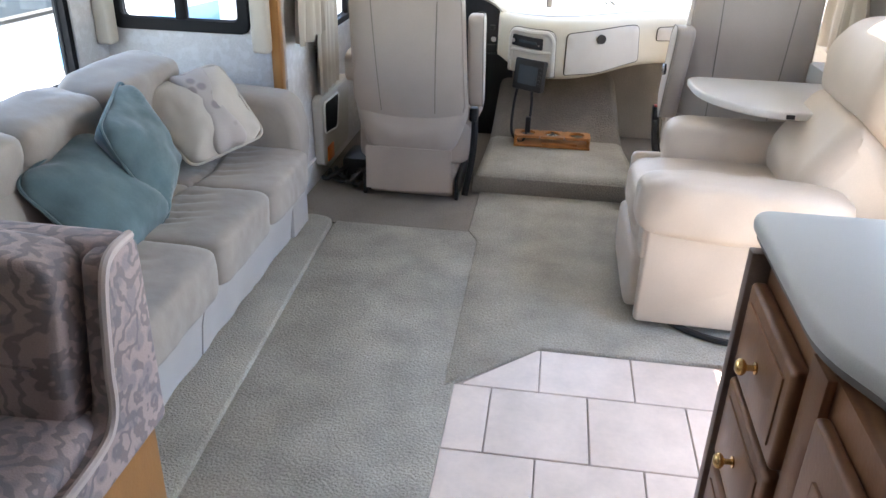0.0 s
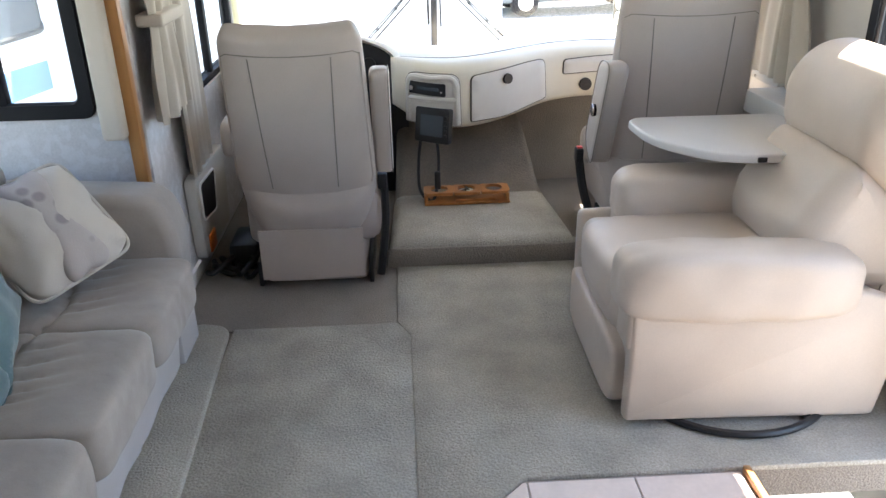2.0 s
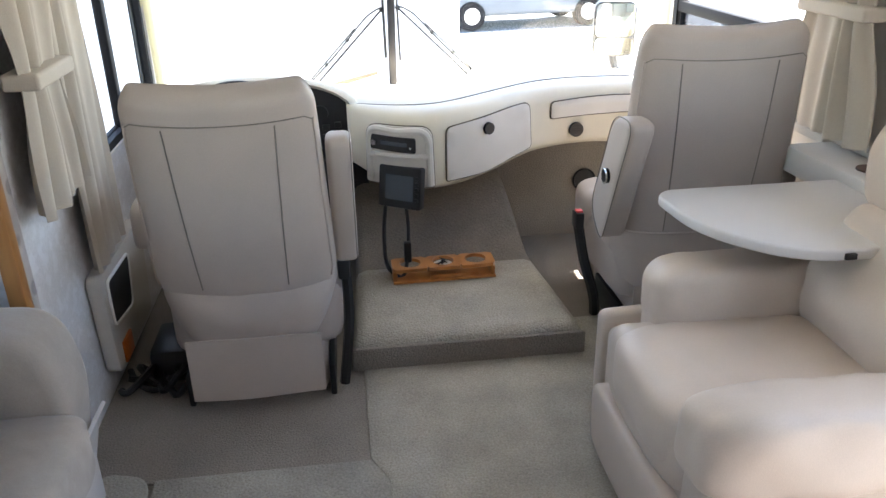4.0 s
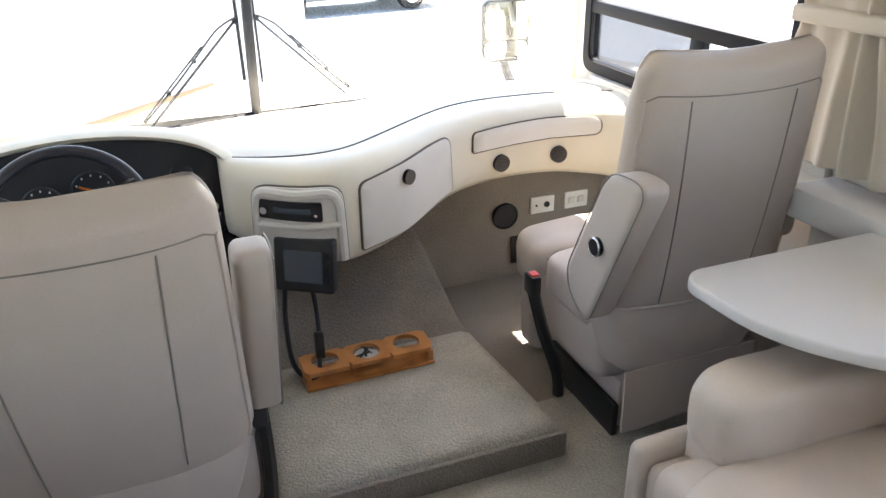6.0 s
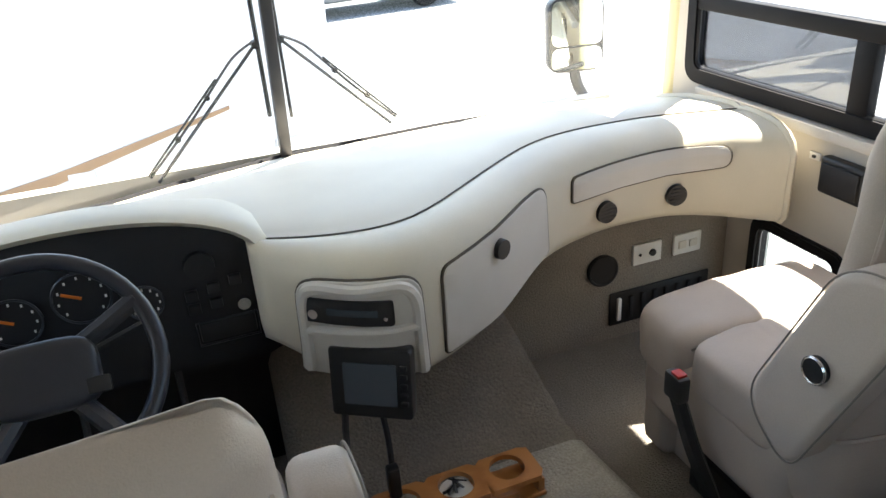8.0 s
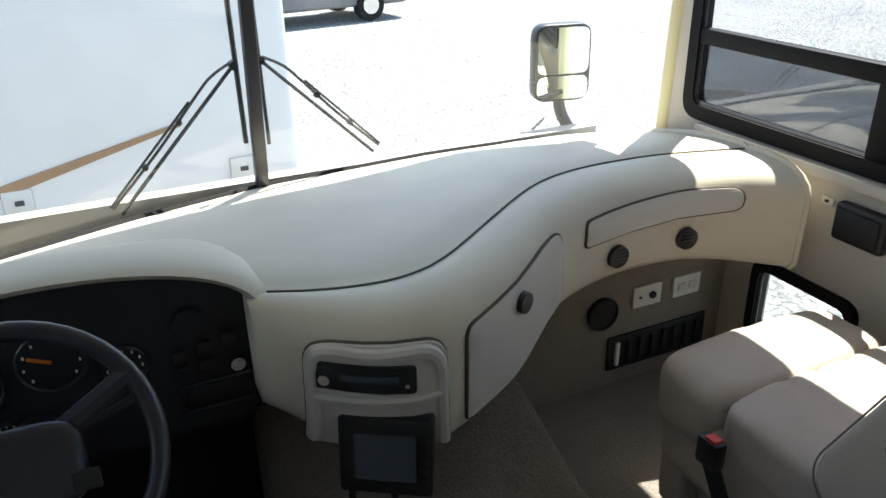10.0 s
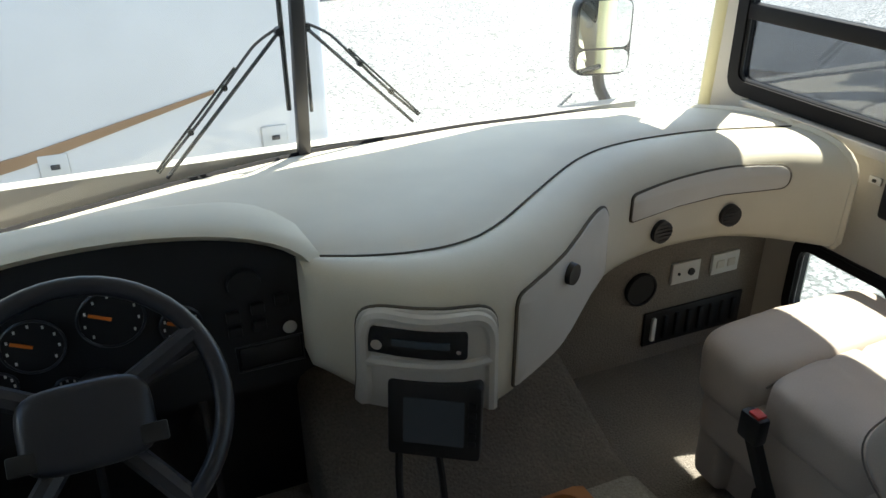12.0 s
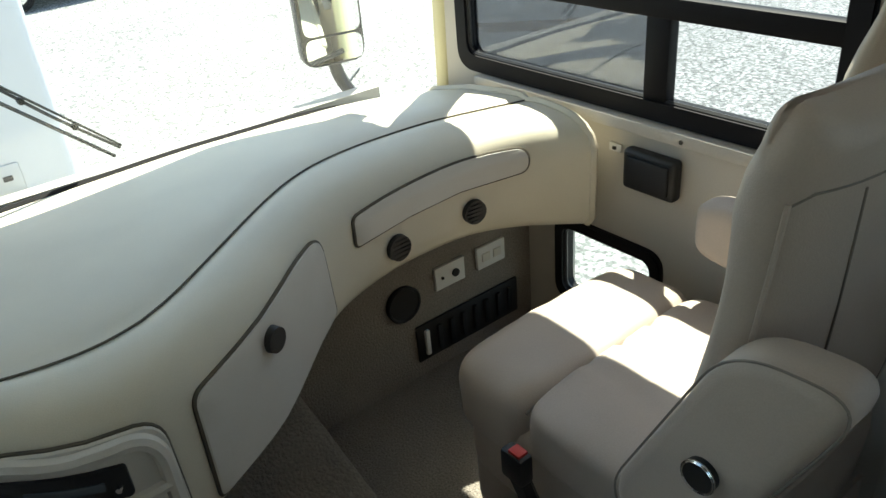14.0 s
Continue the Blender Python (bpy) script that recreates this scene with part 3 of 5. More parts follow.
def lid(name, outline, label):
    o = fine(outline, 3)
    ob = part(name, face_patch(o, 0.02, 0.008), DASHLID, dash, label)
    part("gap", tube([face_point(x, z, 0.002) for x, z in o], 0.0045, 6, True), SEAM, ob, "dark gap round the lid")
    return ob


glove = lid("glove_box_door", GLOVE, "pale plastic glove box door")
part("latch", disc(0.026, 0.02, Matrix.Translation(face_point(0.504, 0.70, 0.012)) @ pose(0, 0, 0, 90, 0, 28)), BLACK, glove, "round black latch")
lid("storage_lid", rounded([(0.83, 0.668), (1.355, 0.680), (1.355, 0.745), (1.1, 0.752), (0.83, 0.738)], [0.012, 0.03, 0.03, 0.2, 0.02], 5), "long curved pale plastic storage lid")
for x in (0.956, 1.202):
    v = part("air_vent", disc(0.034, 0.024, Matrix.Translation(face_point(x, 0.606, 0.004)) @ pose(0, 0, 0, 90, 0, 4 if x < 1 else -8), 28), BLACK, dash, "round black air vent")
    bm = bmesh.new()
    for k in range(-2, 3):
        w = math.sqrt(0.028 ** 2 - (k * 0.011) ** 2)
        p = face_point(x, 0.606 + k * 0.011, 0.017)
        box(p.x - w, p.x + w, p.y - 0.002, p.y + 0.004, p.z - 0.0018, p.z + 0.0018, bm=bm)
    part("louvre", bm, PANEL, v)
BEZEL = rounded([(0.012, 0.505), (0.27, 0.50), (0.262, 0.752), (0.018, 0.752)], [0.01, 0.01, 0.05, 0.05], 6)
bez = part("radio_bezel", face_patch(fine(BEZEL, 3), 0.02, 0.012), DASHLID, dash, "raised cream surround of radio and screen")
part("gap", tube([face_point(x, z, 0.004) for x, z in fine(BEZEL, 3)], 0.0045, 6, True), SEAM, bez)
RIM = curve_pts([(0.030, 0.515, 0), (0.030, 0.62, 0), (0.032, 0.70, 0), (0.052, 0.735, 0), (0.13, 0.732, 0), (0.215, 0.735, 0), (0.246, 0.70, 0), (0.250, 0.62, 0), (0.252, 0.512, 0)], 6)
part("raised_rim", tube([face_point(q.x, q.y, 0.012) for q in RIM], 0.014, 8), DASHLID, bez, "rounded raised rim")
part("cross_bar", tube([face_point(x, 0.632 + 0.012 * (x - 0.12), 0.014) for x in np.linspace(0.035, 0.246, 14)], 0.011, 8), DASHLID, bez)
radio = part("radio", face_patch(fine(rounded([(0.028, 0.655), (0.20, 0.648), (0.20, 0.71), (0.028, 0.715)], 0.008, 3), 3), 0.02, 0.018), BLACK, dash, "black car radio")
part("knob", disc(0.012, 0.02, Matrix.Translation(face_point(0.055, 0.685, 0.024)) @ pose(0, 0, 0, 90, 0, -35)), CHROME, radio, "chrome knob")
part("slot", face_patch(fine(rounded([(0.075, 0.678), (0.17, 0.674), (0.17, 0.690), (0.075, 0.694)], 0.003, 2), 2), 0.002, 0.021), SCREEN, radio)
part("button", disc(0.005, 0.012, Matrix.Translation(face_point(0.184, 0.672, 0.02)) @ pose(0, 0, 0, 90, 0, -35)), CHROME, radio)
mon = thing("monitor", "small black monitor screen mounted below the radio", "monitor")
MM = Matrix.Translation((0.128, 4.533, 0.510)) @ pose(0, 0, 0, 0, 0, -33) @ pose(0, 0, 0, -8)
part("housing", prism(rounded([(-0.095, -0.085), (0.095, -0.085), (0.095, 0.085), (-0.095, 0.085)], 0.012), 0.04, MM @ XZ, 0.005), BLACK, mon)
part("display", prism(rounded([(-0.062, -0.052), (0.062, -0.052), (0.062, 0.05), (-0.062, 0.05)], 0.004), 0.004, MM @ Matrix.Translation((0, -0.003, 0)) @ XZ), SCREEN, mon, "dull grey-blue screen")
for k in range(5):
    part("button", box(0.07, 0.086, -0.006, 0.002, -0.05 + k * 0.022, -0.038 + k * 0.022, 0.002), PANEL, mon).matrix_basis = MM
cord = thing("cord", "black coiled cord hanging from the monitor", "cord")
part("wire", tube(curve_pts([(0.08, 4.60, 0.46), (0.06, 4.56, 0.33), (0.06, 4.50, 0.20), (0.10, 4.46, 0.155), (0.13, 4.47, 0.155), (0.15, 4.52, 0.22), (0.16, 4.57, 0.33), (0.15, 4.60, 0.46)], 8), 0.008, 6), BLACK, cord)
part("plug", box(0.135, 0.165, 4.50, 4.53, 0.19, 0.28, 0.006), BLACK, cord)

# instrument binnacle
HC, HY = -0.44, 4.83


def hood_ring(y, a, h, z0, n=24):
    return [(HC - a * math.cos(math.pi * k / n), y, z0 + h * math.sin(math.pi * k / n) ** 0.8) for k in range(n + 1)]


bm = bmesh.new()
rings = [hood_ring(4.86, 0.395, 0.16, 0.735), hood_ring(4.77, 0.405, 0.165, 0.735), hood_ring(4.755, 0.415, 0.18, 0.735), hood_ring(4.78, 0.445, 0.195, 0.73), hood_ring(4.95, 0.45, 0.17, 0.72), hood_ring(5.2, 0.42, 0.07, 0.72), hood_ring(5.35, 0.40, 0.0, 0.70)]
vr = [[bm.verts.new(p) for p in r] for r in rings]
for a, b in zip(vr, vr[1:]):
    for k in range(len(a) - 1):
        bm.faces.new((a[k], a[k + 1], b[k + 1], b[k]))
part("instrument_hood", bm, DASH, dash, "cream padded instrument hood", angle=80)
panel = part("instrument_panel", prism([(-0.90, 0.50), (-0.08, 0.50), (0.005, 0.565), (-0.055, 0.70), (-0.055, 0.76)] + [(p[0], p[2]) for p in hood_ring(0, 0.40, 0.165, 0.735)[::-1]] + [(-0.90, 0.74)], 0.02, Matrix.Translation((0, 4.80, 0)) @ XZ), PANEL, dash, "black instrument panel", angle=20)
for x, z, r in ((-0.56, 0.72, 0.055), (-0.42, 0.745, 0.06), (-0.30, 0.70, 0.04), (-0.63, 0.65, 0.03), (-0.52, 0.61, 0.028)):
    g = part("gauge", disc(r, 0.012, Matrix.Translation((x, 4.797, z)) @ pose(0, 0, 0, 90)), BLACK, panel, "round dial")
    part("rim", tube([(x + r * math.cos(t), 4.789, z + r * math.sin(t)) for t in np.linspace(0, 2 * math.pi, 24, endpoint=False)], 0.003, 5, True), GREYP, g)
    part("needle", box(-r * 0.7, 0.0, -0.002, 0.001, -0.003, 0.003), ORANGE, g).matrix_basis = pose(x, 4.788, z, 0, 25, 0)
    bm = bmesh.new()
    for k in range(9):
        t = math.radians(-40 + 260 * k / 8)
        box(x + r * 0.8 * math.cos(t) - 0.002, x + r * 0.8 * math.cos(t) + 0.002, 4.788, 4.79, z + r * 0.8 * math.sin(t) - 0.003, z + r * 0.8 * math.sin(t) + 0.003, bm=bm)
    tagged(part("marks", bm, WHITEP, g), kind="stuff")
for x, z in ((-0.17, 0.76), ):
    part("vent", disc(0.035, 0.02, Matrix.Translation((x, 4.795, z)) @ pose(0, 0, 0, 90)), BLACK, panel)
for x, z in ((-0.20, 0.69), (-0.15, 0.70), (-0.10, 0.71), (-0.20, 0.655), (-0.15, 0.66)):
    part("switch", box(x - 0.014, x + 0.014, 4.785, 4.80, z - 0.012, z + 0.012, 0.003), BLACK, panel)
part("lighter", disc(0.016, 0.02, Matrix.Translation((-0.09, 4.793, 0.645)) @ pose(0, 0, 0, 90)), CHROME, panel, "round chrome socket")
part("ashtray", box(-0.20, -0.07, 4.785, 4.80, 0.565, 0.615, 0.006), BLACK, panel)
part("ashtray_rim", tube([(-0.205, 4.786, 0.56), (-0.065, 4.786, 0.56), (-0.065, 4.786, 0.62), (-0.205, 4.786, 0.62)], 0.003, 5, True), GREYP, panel)
under = tagged(part("footwell_panel", box(-0.92, 0.02, 5.0, 5.06, 0.0, 0.62), BLACK, smooth=False), "black panel closing off the driver footwell", "panel", kind="structure")
for x in (-0.52, -0.28):
    p = thing("pedal", "black rubber pedal on a steel arm", "pedal")
    part("pad", box(x - 0.035, x + 0.035, 4.80, 4.83, 0.12, 0.20, 0.008), RUBBER, p)
    part("arm", tube([(x, 4.83, 0.17), (x, 4.99, 0.42)], 0.01, 6), METALG, p)

# steering wheel
sw = thing("steering_wheel", "dark grey four-spoke steering wheel on a column", "steering wheel")
sw.matrix_basis = pose(-0.465, 4.44, 0.785, 52, 0, 0)
R = 0.198
part("rim", tube([(R * math.cos(t), R * math.sin(t), 0) for t in np.linspace(0, 2 * math.pi, 48, endpoint=False)], 0.0155, 10, True), GREYP, sw)
part("hub_pad", cushion(0.19, 0.13, 0.06, Matrix.Translation((0, -0.01, -0.012)), 0.5, 8), GREYP, sw)
for a in (28, 152, 232, 308):
    d = Vector((math.cos(radians(a)), math.sin(radians(a)), 0))
    part("spoke", tube([d * 0.05 - Vector((0, 0, 0.02)), d * 0.13 - Vector((0, 0, 0.015)), d * 0.2], 0.018, 8), GREYP, sw)
part("column", tube([(0, 0, -0.03), (0, 0.06, -0.36)], 0.045, 12), BLACK, sw)
part("stalk", tube([(0.04, 0.02, -0.09), (0.19, 0.07, -0.10)], 0.007, 6), BLACK, sw)
for x in (-0.09, 0.09):
    part("thumb_switch", box(x - 0.02, x + 0.02, -0.06, -0.03, 0.0, 0.016, 0.004), BLACK, sw)

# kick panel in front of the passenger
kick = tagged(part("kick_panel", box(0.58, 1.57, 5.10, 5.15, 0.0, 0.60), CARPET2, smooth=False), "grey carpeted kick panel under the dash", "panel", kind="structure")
sp = thing("speaker", "round black speaker grille on the kick panel", "speaker", (1.068, 5.095, 0.30))
part("grille", disc(0.055, 0.02, pose(0, 0, 0, 90), 28), BLACK, sp)
part("ring", tube([(0.052 * math.cos(t), -0.01, 0.052 * math.sin(t)) for t in np.linspace(0, 2 * math.pi, 28, endpoint=False)], 0.005, 6, True), PANEL, sp)
for x, kind in ((1.24, 0), (1.40, 1)):
    o = thing("outlet", "white plastic socket plate" if kind else "white plastic plate with a black phone socket", "socket", (x, 5.092, 0.325), group="sockets on the kick panel")
    part("plate", box(-0.055, 0.055, -0.004, 0.008, -0.037, 0.037, 0.003), WHITEP, o)
    if kind:
        for k in (-0.022, 0.022):
            part("socket", box(k - 0.016, k + 0.016, -0.008, 0.0, -0.014, 0.014, 0.003), DASHLID, o)
    else:
        part("socket", disc(0.013, 0.012, pose(0.018, -0.004, 0, 90)), BLACK, o)
        part("screw", disc(0.005, 0.01, pose(-0.03, -0.003, 0, 90)), BLACK, o)
reg = thing("air_register", "black louvred floor register on the kick panel", "vent")
part("frame", box(1.10, 1.50, 5.088, 5.098, 0.075, 0.20, 0.004), BLACK, reg)
for k in range(8):
    part("slat", box(1.125 + k * 0.047, 1.14 + k * 0.047, 5.078, 5.094, 0.095, 0.18, 0.003), PANEL if k else WHITEP, reg)

# wall panel beside the passenger seat
bx = thing("wall_box", "black plastic box on the side wall", "box")
part("body", box(1.54, 1.577, 4.56, 4.72, 0.615, 0.725, 0.012, 3), BLACK, bx)
part("lid", box(1.532, 1.545, 4.575, 4.705, 0.63, 0.71, 0.006), PANEL, bx)
st = thing("switch_plate", "small white switch plate on the side wall", "switch")
part("plate", box(1.572, 1.579, 4.75, 4.79, 0.69, 0.712, 0.002), WHITEP, st)
part("toggle", box(1.566, 1.574, 4.765, 4.775, 0.697, 0.705, 0.001), BLACK, st)
ledge = tagged(part("trim", box(1.545, 1.578, 3.99, 5.30, 0.765, 0.80, 0.008), WALLP), "beige ledge under the side window", "trim", kind="structure")
for y in (4.95, 4.55, 4.2):
    tagged(part("screw", disc(0.006, 0.006, pose(1.544, y, 0.782, 0, 90)), CHROME), "small screw head on the window ledge", "screw", group="ledge screws")

# ---- engine cover ----
hump = thing("engine_cover", "carpeted engine cover with a stepped front and ramp", "engine cover")
bm = bmesh.new()
secs = []
for y, x0, x1, z in ((4.0, -0.10, 0.755, 0.0), (4.0, -0.10, 0.755, 0.10), (4.015, -0.095, 0.75, 0.122), (4.06, -0.09, 0.745, 0.13), (4.3, -0.08, 0.725, 0.135), (4.56, -0.07, 0.695, 0.142), (4.62, -0.065, 0.685, 0.155), (4.72, -0.06, 0.672, 0.22), (4.85, -0.055, 0.66, 0.30), (4.98, -0.05, 0.648, 0.37), (5.1, -0.05, 0.64, 0.41), (5.3, -0.05, 0.64, 0.44)):
    r = min(0.045, z * 0.5)
    q = [(x0, 0.0), (x0, z - r), (x0 + r * 0.3, z - r * 0.3), (x0 + r, z)] + [(x0 + r + (x1 - x0 - 2 * r) * k / 10, z) for k in range(1, 10)] + [(x1 - r, z), (x1 - r * 0.3, z - r * 0.3), (x1, z - r), (x1 + (0.0 if z < 0.15 else 0.05), 0.0)]
    secs.append([bm.verts.new((a, y + 0.0, b + (0.004 * noise.noise(Vector((a * 6, y * 6, 0))) if b > 0.05 else 0))) for a, b in q])
ramp_bm = bmesh.new()
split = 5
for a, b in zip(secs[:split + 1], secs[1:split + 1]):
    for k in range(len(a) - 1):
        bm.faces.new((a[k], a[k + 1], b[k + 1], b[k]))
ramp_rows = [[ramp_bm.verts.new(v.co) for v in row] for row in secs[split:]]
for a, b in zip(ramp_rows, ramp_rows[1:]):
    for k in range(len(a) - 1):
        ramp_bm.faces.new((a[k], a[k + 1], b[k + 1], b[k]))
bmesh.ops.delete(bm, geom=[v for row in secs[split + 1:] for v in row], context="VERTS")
part("ramp", ramp_bm, RAMP, hump, "brownish worn carpeted ramp, darkened for the shade under the dash", angle=70)
bmesh.ops.remove_doubles(bm, verts=bm.verts, dist=0.0005)
part("carpeted_body", bm, CARPET, hump, angle=70)
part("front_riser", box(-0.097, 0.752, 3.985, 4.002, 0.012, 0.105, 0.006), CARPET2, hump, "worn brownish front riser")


# cup tray
cup = thing("cup_tray", "orange wooden tray with three round cup holes", "cup holder", (0.29, 4.47, 0.138))
cup.matrix_basis = pose(0.29, 4.47, 0.140, 0, 0, 1)


def holed_board(w, d, z, t, holes):
    """A board with round holes through it."""
    bm = bmesh.new()
    top, bot = [], []
    n = 24
    for zz in (z, z + t):
        xs = [-w / 2] + [(holes[i][0] + holes[i + 1][0]) / 2 for i in range(len(holes) - 1)] + [w / 2]
        for i, (hx, hy, r) in enumerate(holes):
            inner = [bm.verts.new((hx + r * math.cos(2 * math.pi * k / n), hy + r * math.sin(2 * math.pi * k / n), zz)) for k in range(n)]
            outer = []
            for k in range(n):
                c, s = math.cos(2 * math.pi * k / n), math.sin(2 * math.pi * k / n)
                tx = ((xs[i + 1] - hx) if c > 0 else (hx - xs[i])) / max(abs(c), 1e-6)
                ty = ((d / 2 - hy) if s > 0 else (d / 2 + hy)) / max(abs(s), 1e-6)
                q = min(tx, ty)
                outer.append(bm.verts.new((hx + c * q, hy + s * q, zz)))
            for k in range(n):
                bm.faces.new((inner[k], inner[(k + 1) % n], outer[(k + 1) % n], outer[k]))
            (bot if zz == z else top).append((inner, outer))
    for (i0, o0), (i1, o1) in zip(bot, top):
        for k in range(n):
            bm.faces.new((i0[k], i0[(k + 1) % n], i1[(k + 1) % n], i1[k]))
            bm.faces.new((o0[k], o0[(k + 1) % n], o1[(k + 1) % n], o1[k]))
    return bm


part("top_board", holed_board(0.42, 0.115, 0.05, 0.014, [(-0.135, 0.005, 0.044), (0.0, 0.005, 0.044), (0.135, 0.005, 0.044)]), CUPWOOD, cup)
part("base_board", box(-0.21, 0.21, -0.06, 0.06, 0.0, 0.012, 0.003), CUPWOOD, cup)
for x in (-0.205, 0.195):
    part("side", box(x - 0.005, x + 0.012, -0.055, 0.055, 0.012, 0.05, 0.002), CUPWOOD, cup)
part("dish", disc(0.043, 0.006, pose(0, 0.005, 0.045)), WHITEP, cup, "white dish in the middle hole")
part("front_rail", box(-0.06, 0.14, -0.057, -0.047, 0.014, 0.03, 0.003), CUPWOOD, cup)
keys = thing("keys", "small bunch of dark keys in the middle hole", "keys", (0.29, 4.475, 0.19))
for k in range(5):
    part("key", box(-0.025, 0.02, -0.004, 0.004, 0.0, 0.003, 0.001), METALG if k % 2 else BLACK, keys).matrix_basis = pose(0.004 * k - 0.01, 0.003 * k, 0.002 + 0.003 * k, 8 * k, -10, 40 * k)

# ---- front seats ----
def front_seat(label, outer, hw, lean, bx, flap_z, tall):
    """A high-backed captain's seat looking along +y; bx sets the back aside from the cushion."""
    th = thing("captain_seat", label, "seat", group="captain's seats")
    Z0, H = 0.36, tall
    back = Matrix.Translation((bx, 0.03, Z0)) @ pose(0, 0, 0, lean)

    def half(s):
        """Half the back's width at s of its height."""
        return hw * (0.90 + 0.14 * min(1, s / 0.22) - 0.075 * max(0, s - 0.22) / 0.78)

    def rear(u, s):
        """How far the rear face lies behind the back's middle plane."""
        return -(0.060 + 0.02 * math.sin(math.pi * min(1, s * 1.05))) * (1 - abs(u) ** 5) ** 0.45 + 0.012 * u * u

    def crest(u):
        return 0.022 * u * u - 0.012 - 0.05 * max(0, abs(u) - 0.86) ** 2 / 0.02

    bm = bmesh.new()
    rings = []
    for k in range(19):
        s = k / 18
        w = half(s)
        ring = []
        for j in range(-14, 15):
            u = math.sin(math.pi / 2 * j / 14)
            ring.append((u * w, rear(u, s), H * s + crest(u) * s ** 6))
        for j in range(14, -15, -1):
            u = math.sin(math.pi / 2 * j / 14)
            bolster = 0.035 * math.exp(-((abs(u) - 0.80) / 0.20) ** 2) * math.sin(math.pi * min(1, 0.25 + s))
            roll = 0.035 * math.exp(-((s - 0.90) / 0.10) ** 2)
            ring.append((u * w, (0.022 + max(bolster, 0) + roll) * (1 - abs(u) ** 6) ** 0.4 + 0.012 * u * u, H * s + crest(u) * s ** 6))
        rings.append([bm.verts.new(q) for q in ring])
    base = rings[-1]
    for c in (0.35, 0.6, 0.8, 0.93, 0.99):
        k = math.sqrt(1 - c * c)
        rings.append([bm.verts.new((q.co.x * (0.95 + 0.05 * k), 0.02 + (q.co.y - 0.02) * k, q.co.z + 0.045 * c)) for q in base])
    for a, b in zip(rings, rings[1:]):
        for j in range(len(a)):
            bm.faces.new((a[j], a[(j + 1) % len(a)], b[(j + 1) % len(a)], b[j]))
    bm.faces.new(rings[0])
    bm.faces.new(rings[-1])
    bmesh.ops.remove_doubles(bm, verts=bm.verts, dist=0.0004)
    for v in bm.verts:
        v.co.y += 0.003 * noise.noise(v.co * 8 + Vector((outer * 3, 0, 0)))
    bm.transform(back)
    rest = part("backrest", bm, LEATHER, th, angle=75)

    def on_back(x, s, out=0.001):
        """A point on the rear face of the backrest."""
        u = max(-0.99, min(0.99, x / half(s)))
        return back @ Vector((x, rear(u, s) - out, H * s + crest(u) * s ** 6))

    def on_front(u, s):
        bolster = 0.035 * math.exp(-((abs(u) - 0.80) / 0.20) ** 2) * math.sin(math.pi * min(1, 0.25 + s))
        roll = 0.035 * math.exp(-((s - 0.90) / 0.10) ** 2)
        return back @ Vector((u * half(s), (0.022 + max(bolster, 0) + roll) * (1 - abs(u) ** 6) ** 0.4 + 0.012 * u * u + 0.001, H * s + crest(u) * s ** 6))

    for x0, x1 in ((-0.125, -0.150), (0.125, 0.150)):
        part("seam", tube([on_back((x0 + (x1 - x0) * s) * hw / 0.27, s) for s in np.linspace(0.19, 0.93, 16)], 0.0022, 6), PIPING, rest, "dark stitched seam")
    part("seam", tube([on_back(u * half(0.93), 0.945 - 0.02 * abs(u) ** 8) for u in np.linspace(-0.95, 0.95, 24)], 0.0018, 6), PIPING, rest)
    for sgn in (-1, 1):
        part("side_welt", tube([on_back(sgn * 0.955 * half(s), s, 0.002) for s in np.linspace(0.18, 0.94, 16)], 0.004, 6), LEATHER, rest, "leather welt")
    inset = [(-0.62, 0.10), (-0.64, 0.5), (-0.60, 0.74), (-0.42, 0.80), (0, 0.81), (0.42, 0.80), (0.60, 0.74), (0.64, 0.5), (0.62, 0.10)]
    part("front_piping", tube([on_front(q.x, q.y) for q in curve_pts([(u, v, 0) for u, v in inset], 5)], 0.004, 6), PIPING, rest, "piping round the padded centre")
    # pocket drawn in below the back, with the hanging flap under it
    hem_z, low_z = 0.50, 0.275
    bm = bmesh.new()
    rings = []
    for k in range(13):
        s = k / 12
        z = low_z + (hem_z - low_z) * s
        w = hw * (0.79 + 0.235 * min(1.0, s * 1.35) ** 0.75)
        row = []
        for t in np.linspace(-1.0, 1.0, 33):
            fold = 0.004 * math.sin(s * 9 + 2 * math.cos(t * 3)) * (1 - abs(t)) + 0.003 * noise.noise(Vector((t * 4, z * 16, outer)))
            y = 0.035 - 0.095 * (1 - abs(t) ** 5) ** 0.5 - 0.012 * math.sin(math.pi * s) + fold + 0.15 * max(0, abs(t) - 0.9)
            row.append(bm.verts.new((bx + w * t, y, z - 0.012 * (1 - t * t) * s ** 4)))
        rings.append(row)
    for a, b in zip(rings, rings[1:]):
        for j in range(32):
            bm.faces.new((a[j], a[j + 1], b[j + 1], b[j]))
    hem = [v.co.copy() + Vector((0, -0.002, 0)) for v in rings[-1]]
    solid_sheet(bm, 0.008)
    pk = part("back_pocket", bm, LEATHER, th, "sagging leather pocket", angle=80)
    part("hem", tube(hem[1:-1], 0.005, 6), LEATHER, pk, "stitched pocket hem")
    bm = box(bx - hw * 0.79, bx + hw * 0.79, -0.066, -0.058, flap_z, low_z + 0.02)
    bmesh.ops.subdivide_edges(bm, edges=bm.edges[:], cuts=7, use_grid_fill=True)
    for v in bm.verts:
        v.co.y += 0.008 * math.sin(v.co.x * 11 + outer) * (low_z + 0.02 - v.co.z) / 0.2
    part("flap", bm, LEATHER, th, "straight hanging leather flap")
